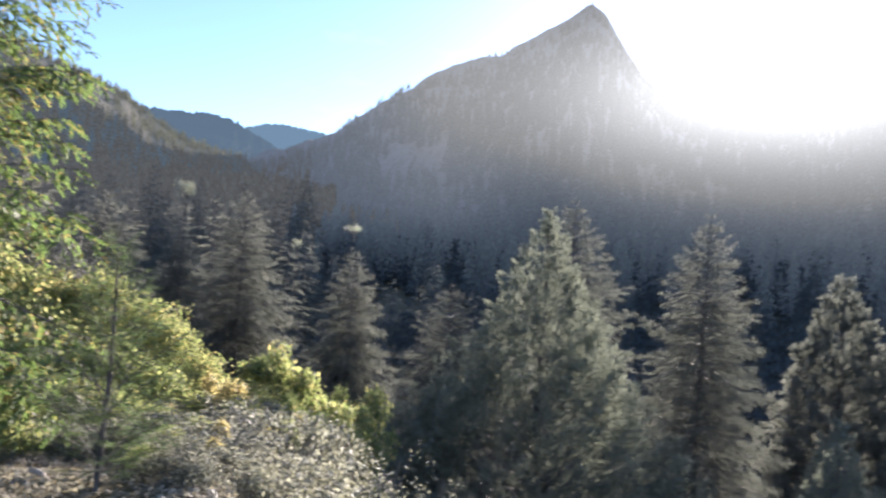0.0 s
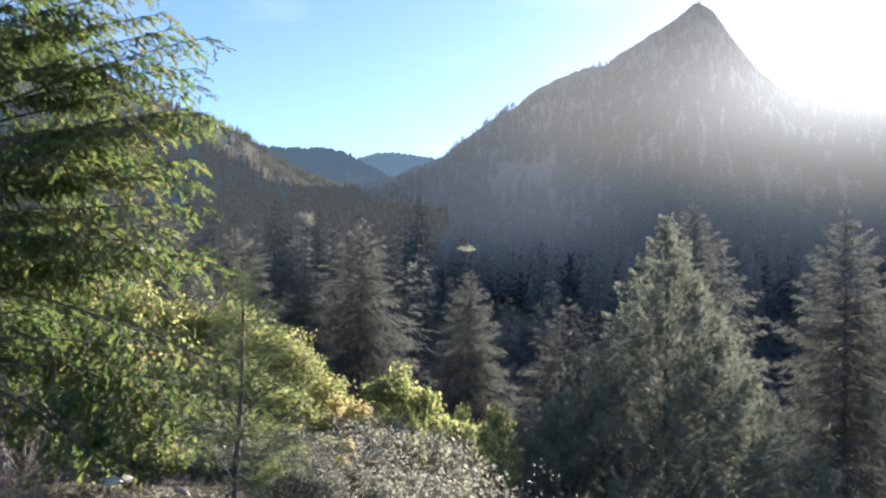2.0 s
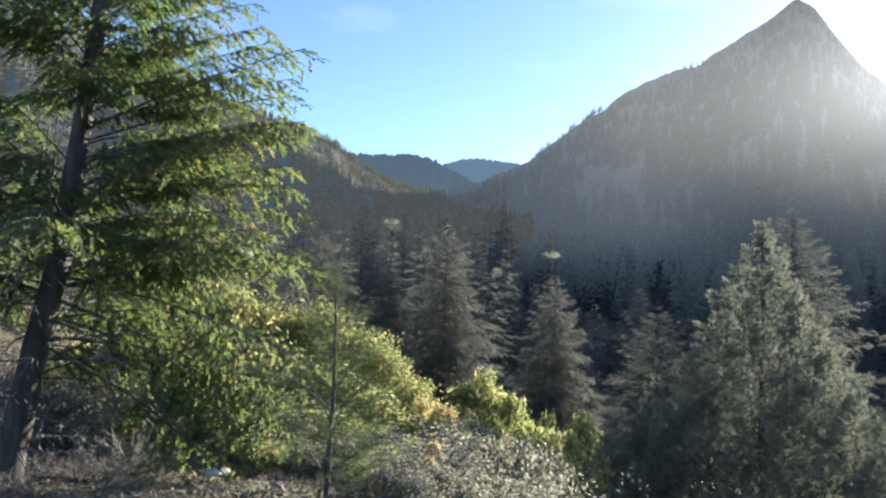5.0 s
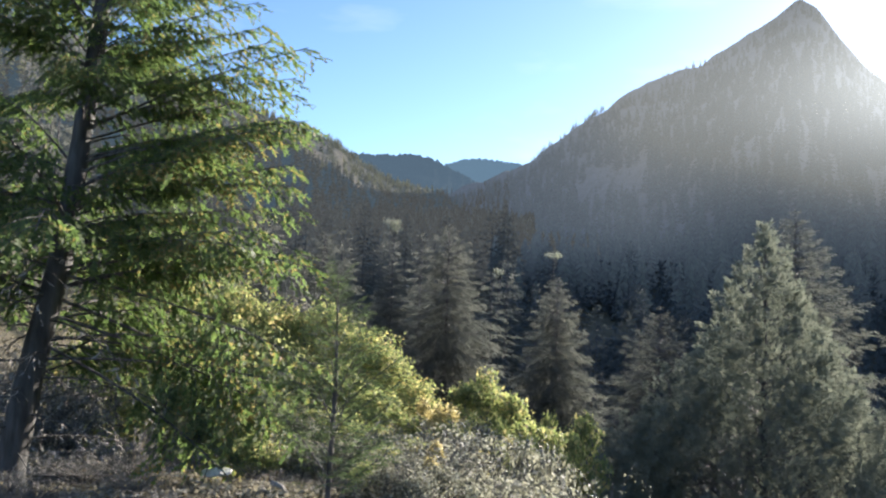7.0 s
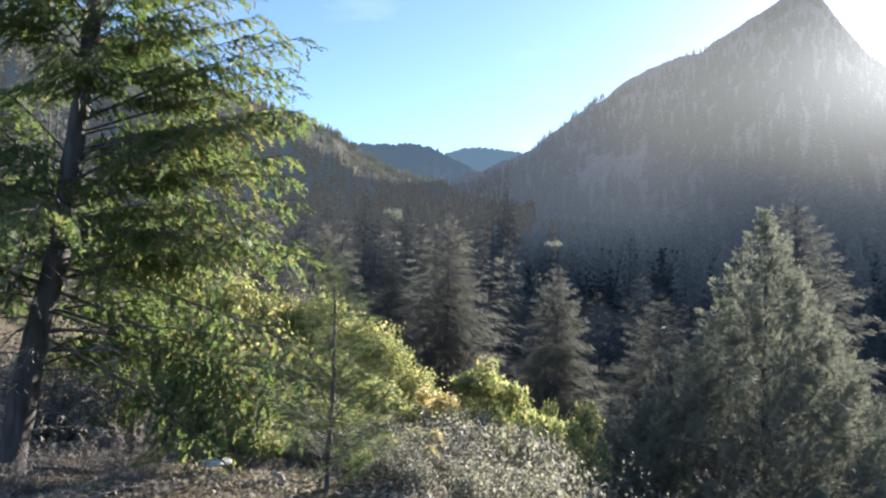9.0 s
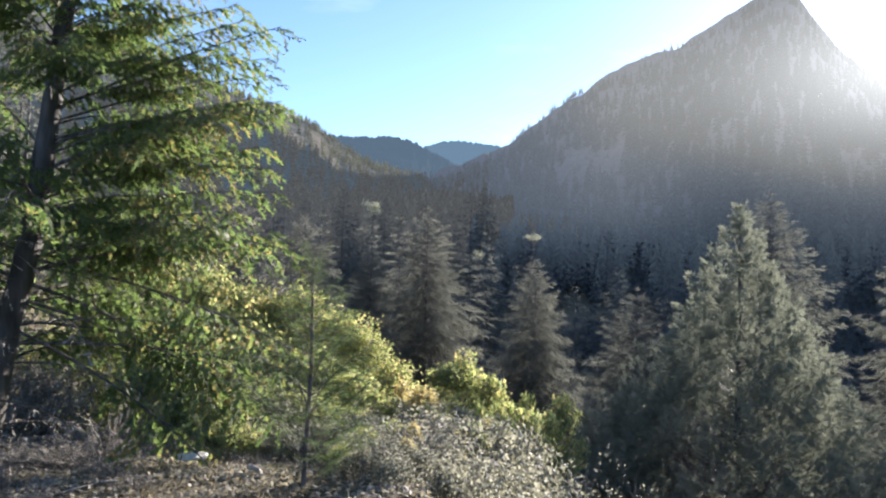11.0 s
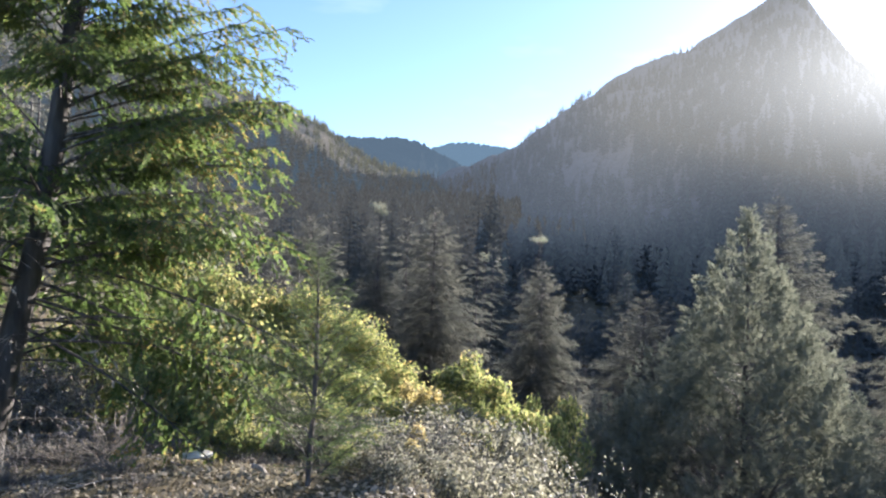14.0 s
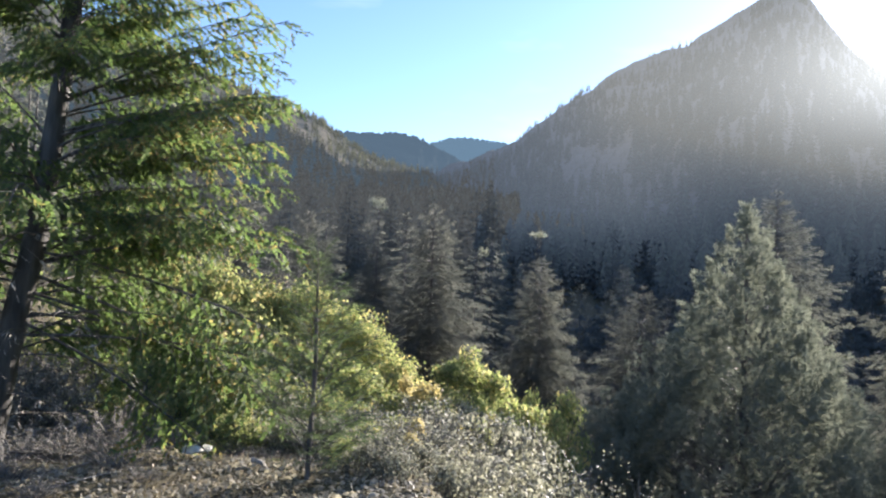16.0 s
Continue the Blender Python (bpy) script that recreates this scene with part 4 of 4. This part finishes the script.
for n, (x, y, top, broad) in enumerate(((-5.2, 12.6, 2.0, 1.2), (-4.2, 12.2, 1.85, 1.0), (-3.3, 11.9, 1.62, 1.0), (-2.5, 12.2, 1.42, 1.0), (-1.85, 12.0, 1.27, 0.85), (-1.2, 11.7, 1.02, 0.8),
                                        (-0.72, 11.3, 0.62, 0.65), (-0.3, 10.9, 0.2, 0.5))):
    mould = tall_bush[n % 2]
    bush_to(mould if n < 2 else copy_thing(mould, pose(0, 0, 0)), x, y, top, 3.0, 57 * n, broad)
for n, (x, y, top, broad) in enumerate(((-3.4, 10.4, 0.75, 1.0), (-2.75, 10.3, 0.62, 1.0), (-2.05, 10.5, 0.55, 1.0), (-1.4, 10.45, 0.42, 0.9), (-0.85, 10.1, 0.16, 0.85), (-0.4, 9.7, -0.12, 0.75),
                                        (-2.35, 9.3, 0.12, 0.75), (-1.95, 9.3, 0.1, 0.85), (-1.35, 9.2, 0.0, 0.8), (-0.85, 8.9, -0.16, 0.7), (-2.05, 8.6, 0.0, 0.55), (-3.0, 10.0, 0.45, 0.8), (0.5, 9.9, -0.12, 0.4), (0.95, 10.4, -0.2, 0.5), (0.42, 9.1, -0.2, 0.35), (1.35, 10.3, -0.36, 0.45), (0.15, 8.9, -0.06, 0.35), (0.75, 8.5, -0.18, 0.32), (-0.15, 7.7, -0.08, 0.35), (-0.4, 6.7, 0.05, 0.3), (-0.5, 5.8, 0.1, 0.2), (1.2, 9.7, -0.25, 0.4), (-2.35, 11.0, 0.9, 0.9), (-2.9, 11.1, 1.0, 0.8), (-1.85, 7.9, -0.12, 0.4))):
    mould = wide_bush[n % 2]
    bush_to(mould if n < 2 else copy_thing(mould, pose(0, 0, 0)), x, y, top, 1.7, 83 * n, broad)
bush_to(leafy_shrub("shrub", 3, 1.75, 2.6, 30, 6000, 0.066, M_YELLOW, "round-topped yellow-green shrub above dry brush", flat=0.35, lobe=0.34), 0.83, 13.6, 0.12, 2.6)
low = leafy_shrub("shrub", 9, 1.1, 2.4, 18, 2400, 0.062, M_YELLOW, "small yellow-green shrub on the slope", flat=0.3, lobe=0.4)
bush_to(low, 1.42, 13.4, -0.16, 2.4, 0, 1.1)
for x, y, top, turn, broad in ((2.42, 16.0, -0.78, 60, 0.95), (3.14, 15.9, -0.76, 150, 1.15), (2.8, 15.2, -1.05, 230, 1.1), (1.9, 13.2, -0.6, 300, 0.95), (2.3, 14.2, -0.85, 20, 1.0), (0.55, 13.3, -0.1, 110, 0.9)):
    bush_to(copy_thing(low, pose(0, 0, 0)), x, y, top, 2.4, turn, broad)
M_ORANGE = leaf_material("orange_brown_leaves", [(0.0, (0.2, 0.18, 0.1)), (0.5, (0.34, 0.3, 0.165)), (1.0, (0.46, 0.4, 0.25))], 0.4, 0.58, 1.0, 0.4, lit=(1.0, 0.95, 0.7))
rust = bush_to(leafy_shrub("shrub", 17, 1.0, 1.4, 16, 3000, 0.055, M_ORANGE, "small orange-brown autumn shrub among green ones", lobe=0.4), 0.14, 9.75, -0.02, 1.4)
for x, y, top, turn, broad in ((-0.12, 10.2, 0.0, 70, 0.5), (-2.15, 8.9, 0.1, 200, 0.4), (-0.55, 9.2, -0.25, 130, 0.45), (0.5, 8.0, -0.2, 10, 0.3), (0.02, 7.2, 0.0, 260, 0.32), (0.0, 5.9, 0.14, 150, 0.22), (0.9, 9.1, -0.22, 320, 0.35)):
    bush_to(copy_thing(rust, pose(0, 0, 0)), x, y, top, 1.4, turn, broad)
bare = tagged(shrub("bare_shrub", 31, 1.5, 3.1, 46, 260, 0.045, M_LITTER, "leafless grey shrub with fine upright twigs", flat=0.3, leafy=0.5), group=GROUPS["dry"])
bush_to(bare, -2.1, 12.7, 1.72, 3.1)
for x, y, top, turn, broad in ((-1.55, 12.6, 1.42, 70, 0.8), (-2.75, 12.8, 1.85, 150, 0.9)):
    bush_to(copy_thing(bare, pose(0, 0, 0)), x, y, top, 3.1, turn, broad)
SILVER = "silvery dry-leaved shrub with sun glints put into its leaf colours"
silver = tagged(leafy_shrub("shrub", 4, 1.3, 1.0, 26, 1700, 0.06, M_SILVER, SILVER, flat=0.4, lobe=0.42), group=GROUPS["silver"])
bush_to(silver, 0.24, 8.43, -0.1, 1.0)
silver_tall = tagged(leafy_shrub("shrub", 24, 1.3, 2.3, 28, 2100, 0.06, M_SILVER, SILVER, flat=0.25, lobe=0.42, skirt=0.5), group=GROUPS["silver"])
bush_to(silver_tall, 1.05, 8.9, -0.22, 2.3, 40)
for x, y, top, turn, broad in ((0.58, 8.81, -0.2, 130, 1.0), (0.92, 9.29, -0.26, 200, 1.0), (1.35, 9.5, -0.36, 250, 1.0), (1.15, 8.4, -0.36, 300, 0.95), (0.92, 7.4, -0.3, 20, 0.9), (0.66, 7.1, -0.22, 90, 0.85), (0.36, 6.9, -0.2, 10, 0.8),
                               (0.22, 6.5, 0.02, 170, 0.6), (0.5, 6.0, -0.18, 220, 0.65), (0.75, 6.3, -0.2, 270, 0.7), (1.65, 9.6, -0.45, 330, 0.8), (1.18, 7.9, -0.42, 110, 0.8), (0.1, 7.6, -0.3, 60, 0.6), (-0.25, 8.4, -0.36, 170, 0.6), (-0.14, 6.75, -0.1, 40, 0.5), (0.08, 5.6, 0.16, 15, 0.45), (-0.2, 6.1, 0.1, 75, 0.5), (0.28, 5.3, 0.14, 135, 0.4), (-0.08, 5.1, 0.2, 300, 0.35), (-0.4, 7.4, -0.12, 100, 0.5), (-0.32, 5.6, 0.14, 190, 0.35), (0.45, 5.6, 0.0, 330, 0.5), (-1.3, 8.0, -0.2, 25, 0.55), (-0.95, 8.3, -0.18, 80, 0.6), (-1.7, 8.1, -0.18, 140, 0.5), (-1.5, 8.8, -0.02, 210, 0.55), (-0.7, 7.8, -0.32, 290, 0.5), (0.62, 9.8, -0.2, 15, 0.8)):
    deep = top - float(ground_z(x, y)) > 1.1
    bush_to(copy_thing(silver_tall if deep else silver, pose(0, 0, 0)), x, y, top, 2.3 if deep else 1.0, turn, broad)
sprig = bush_to(shrub("sprig", 12, 0.6, 1.8, 18, 2200, 0.023, M_SILVER, "thin dark-stemmed sprig with pale leaves", leafy=0.6), 1.36, 5.47, 0.22, 1.8)
stalks = tagged(shrub("shrub", 41, 0.9, 0.9, 34, 900, 0.045, M_SILVER, "upright twiggy shrub with sparse silvery leaves", flat=0.25, leafy=0.35), group=GROUPS["silver"])
bush_to(stalks, 0.3, 7.6, 0.0, 0.9)
for x, y, top, turn, broad in ((0.7, 7.9, -0.05, 40, 1.0), (0.05, 8.3, 0.02, 90, 0.9), (0.95, 8.6, -0.12, 130, 0.9), (0.5, 6.7, -0.08, 200, 0.7), (0.15, 6.1, 0.16, 250, 0.7), (-0.2, 7.1, 0.06, 300, 0.7), (-0.5, 8.0, -0.02, 20, 0.8), (0.4, 5.5, 0.1, 70, 0.5), (-0.15, 5.4, 0.26, 150, 0.5), (-0.45, 6.2, 0.12, 110, 0.6), (1.2, 9.0, -0.22, 280, 0.9)):
    bush_to(copy_thing(stalks, pose(0, 0, 0)), x, y, top, 0.9, turn, broad)
bush_to(copy_thing(sprig, pose(0, 0, 0)), 1.2, 5.55, 0.12, 1.8, 80, 0.9)
bush_to(copy_thing(sprig, pose(0, 0, 0)), 1.6, 5.45, 0.14, 1.8, 160, 0.9)
dry = stand(shrub("dry_brush", 13, 1.8, 1.3, 30, 1500, 0.05, M_LITTER, "bare grey brush with a few brown leaves"), -5.6, 11.0)
tagged(dry, group=GROUPS["dry"])
for x, y, turn, size in ((-7.2, 12.5, 50, 1.2), (-6.4, 15.0, 120, 1.5), (-9.0, 17.0, 200, 1.6), (-4.6, 9.6, 260, 0.8), (-8.5, 13.5, 310, 1.2), (-2.9, 10.0, 30, 0.7), (-6.2, 9.6, 70, 0.9), (-4.9, 8.4, 15, 0.8), (-5.6, 8.9, 95, 0.9), (-2.1, 10.2, 140, 0.75), (-6.6, 11.4, 10, 1.1), (-5.3, 10.3, 190, 1.0)):
    stand(copy_thing(dry, pose(0, 0, 0)), x, y, 0.05, turn, size)
dead = stand(shrub("dead_brush", 16, 1.3, 0.75, 40, 60, 0.045, M_STRAW, "tangled grey dead brush under the fir", flat=0.6, bark=M_BRUSHWOOD), -3.1, 7.9)
tagged(dead, group=GROUPS["dead"])
for x, y, turn, size in ((-3.9, 7.6, 50, 1.0), (-4.5, 7.1, 100, 1.0), (-3.0, 6.6, 150, 0.7), (-3.7, 8.5, 200, 1.1), (-2.5, 8.9, 250, 0.8), (-4.3, 6.2, 300, 0.8), (-3.5, 6.0, 20, 0.6), (-2.75, 7.3, 70, 0.6), (-4.9, 7.9, 120, 1.0), (-2.9, 5.6, 200, 0.5), (-3.5, 5.3, 240, 0.6), (-2.5, 6.3, 280, 0.45), (-4.1, 5.4, 320, 0.7), (-1.95, 8.6, 60, 0.5), (-1.5, 7.3, 15, 0.42), (-1.2, 7.0, 110, 0.38), (-0.75, 6.6, 215, 0.4), (-1.75, 7.6, 260, 0.45), (-0.35, 6.5, 330, 0.42), (-2.3, 7.5, 40, 0.45), (-2.9, 8.6, 90, 0.9), (-2.45, 8.1, 170, 0.8), (-3.3, 8.9, 220, 1.0), (-2.4, 5.0, 60, 0.45), (-2.9, 5.0, 130, 0.5), (-1.9, 5.4, 210, 0.35), (-2.2, 5.8, 310, 0.5), (-3.2, 5.8, 20, 0.6), (-2.7, 6.7, 110, 0.7), (-3.3, 7.1, 340, 0.8)):
    stand(copy_thing(dead, pose(0, 0, 0)), x, y, 0.03, turn, size).scale[2] *= 0.6
for x, y, turn, size in ((-7.6, 10.6, 40, 0.9), (-9.8, 13.2, 150, 1.1), (-6.3, 13.2, 220, 0.9)):
    stand(copy_thing(silver, pose(0, 0, 0)), x, y, 0.05, turn, size * 1.3)


def golden_tree(seed, height, wide, deep, leaves, label):
    """A bare trunk that forks into a small rounded crown of pale leaves."""
    rng = np.random.default_rng(seed)
    root = tagged(new("golden_tree"), label, "tree")
    part("trunk", mesh_of("trunk", *stem([(0, 0, 0), (0.1, 0, height * 0.5), (0, 0, height - deep)], [0.16, 0.1, 0.05], 8), M_BARK, True), root, "slim grey trunk")
    ends = unit(rng.normal(0, 1, (11, 3))) * rng.uniform(0.3, 1.0, (11, 1)) * np.array([wide, wide, deep]) * 0.5 + np.array([0, 0, height - deep * 0.5])
    q = np.linspace(0, 1, 4)[:, None]
    foot = np.array([0, 0, height - deep * 1.3])
    part("branchwork", mesh_of("branchwork", *join(*[tube(foot + (e - foot) * q, np.linspace(0.03, 0.008, 4), 3) for e in ends]), M_TWIG, True), root, kind="stuff")
    pos = ends[rng.integers(0, 11, leaves)] + rng.normal(0, 1, (leaves, 3)) * np.array([wide, wide, deep]) * 0.14
    part("foliage", mesh_of("foliage", *strew(LEAF_V, LEAF_F, pos, rng.normal(0, 1, (leaves, 3)), rng.normal(0, 0.8, (leaves, 3)) + UP, 0.14 * rng.uniform(0.6, 1.35, leaves)), M_GOLD), root, kind="stuff")
    return root


stand(golden_tree(14, 16.7, 2.1, 1.5, 800, "tall tree with a small golden crown among dark firs"), -6.0, 90.0)
# added crowns for a pale strip and a bush, set to fit the camera's view
stand(golden_tree(15, 12.6, 1.9, 0.8, 330, "small pale yellow crown standing in for a sunlit strip"), 13.2, 88.0)
stand(golden_tree(16, 10.8, 1.2, 0.9, 260, "small pale yellow crown standing in for a bush among firs"), 6.8, 88.0)
for x, y, up, n in ((-5.7, 85.0, 14.4, 0), (-7.3, 86.0, 13.0, 1), (-4.4, 86.5, 12.4, 2), (12.6, 84.0, 10.7, 3), (11.0, 85.0, 9.6, 0), (14.3, 85.5, 9.4, 1), (6.5, 84.5, 9.0, 2), (8.2, 85.5, 8.6, 3)):
    top_at(copy_thing(kinds[n], pose(0, 0, 0)), x, y, float(ground_z(x, y)) + up, 16.0, 70 * n)


# ======== on the ground ========
def litter(name, seed, count, az0, az1, r0, r1, size, template, mat, label, category, upright=False):
    rng = np.random.default_rng(seed)
    a = np.radians(rng.uniform(az0, az1, count))
    r = rng.uniform(r0, r1, count)
    x, y = r * np.sin(a), r * np.cos(a)
    pos = np.stack([x, y, plain_z(x, y) + 0.006], 1)
    ah = rng.normal(0, 1, (count, 3)) * (0.35 if upright else 1.0)
    ah[:, 2] = rng.uniform(0.6, 1.2, count) if upright else rng.uniform(-0.15, 0.35, count)
    up = rng.normal(0, 0.5, (count, 3)) + (np.array([0.3, 1, 0]) if upright else UP)
    ob = new(name, mesh_of(name, *strew(*template, pos, ah, up, size * rng.uniform(0.5, 1.4, count)), mat))
    tagged(ob, label, category, kind="stuff")


litter("leaf_litter", 5, 30000, -34, 10, 3.5, 13, 0.045, (LEAF_V, LEAF_F), M_LITTER, "brown and tan fallen leaves over the slope", "leaves")
BLADE = (np.array([(-0.02, 0, 0), (0.02, 0, 0), (0.05, 0.6, 0.06), (0.0, 1.0, 0.2)]), np.array([(0, 1, 2), (0, 2, 3)]))
litter("dry_grass", 6, 1500, -26, 2, 4.6, 8, 0.05, BLADE, M_STRAW, "straw-coloured dry grass between the leaves", "grass", True)


def rock(seed, sx, sy, sz, label):
    bm = bmesh.new()
    bmesh.ops.create_icosphere(bm, subdivisions=3, radius=1.0)
    for v in bm.verts:
        k = 1 + 0.28 * noise.noise(v.co * 1.3 + Vector((seed, 0, 0))) + 0.1 * noise.noise(v.co * 4 + Vector((0, seed, 0)))
        v.co = Vector((v.co.x * sx, v.co.y * sy, max(v.co.z, -0.5) * sz)) * k
    me = bpy.data.meshes.new("rock")
    bm.to_mesh(me)
    bm.free()
    me.materials.append(M_STONE)
    return tagged(new("rock", me), label, "rock")


# lifted 10 cm off the ground so the camera sees it over the leaves
stand(rock(1, 0.19, 0.12, 0.055, "pale flat rock raised clear of fallen leaves for the view"), -1.82, 6.45, -0.1, 25, 0.68)
for n, (x, y, k) in enumerate(((-1.68, 6.95, 0.32), (-3.3, 7.6, 0.4), (-1.75, 9.3, 0.7), (-2.9, 8.2, 0.3), (-4.4, 8.0, 0.5))):
    stand(rock(2 + n, 0.15 * k, 0.13 * k, 0.09 * k, "small pale stone in the leaf litter"), x, y, 0.0)


def dead_branch(seed, length, radius, forks, label):
    rng = np.random.default_rng(seed)
    s = np.linspace(0, 1, 9)
    line = np.stack([length * s, 0.06 * length * np.sin(s * 4 + seed), radius + 0.03 * length * np.sin(s * 3)], 1)
    root = tagged(new("dead_branch", mesh_of("dead_branch", *tube(line, np.linspace(radius, radius * 0.35, 9), 7), M_DEAD, True)), label, "branch")
    for k in range(forks):
        p = at(line, rng.uniform(0.2, 0.95), s)
        d = unit(np.array([rng.uniform(0.2, 0.9), rng.uniform(-1, 1), rng.uniform(0.0, 0.8)]))
        q = np.linspace(0, 1, 5)[:, None]
        l = p + d * length * rng.uniform(0.15, 0.4) * q + rng.normal(0, 0.02 * length, (5, 3)) * q
        l[:, 2] = np.maximum(l[:, 2], 0.005)
        part("side_twig", mesh_of("side_twig", *tube(l, np.linspace(radius * 0.4, radius * 0.12, 5), 5), M_DEAD, True), root)
    return root


stand(dead_branch(1, 0.75, 0.035, 1, "weathered grey log end lying on the slope"), -1.22, 5.82, -0.02, -52, 0.62)
fallen = [dead_branch(2 + n, 1.1 - 0.05 * n, 0.012, 6, "twiggy grey dead branch in the shade") for n in range(6)]
rng = np.random.default_rng(88)
for n in range(34):
    x, y = rng.uniform(-4.9, -1.7), rng.uniform(5.0, 9.2)
    stand(fallen[n] if n < 6 else copy_thing(fallen[n % 6], pose(0, 0, 0)), x, y, 0.0, rng.uniform(0, 360), rng.uniform(0.45, 1.0))
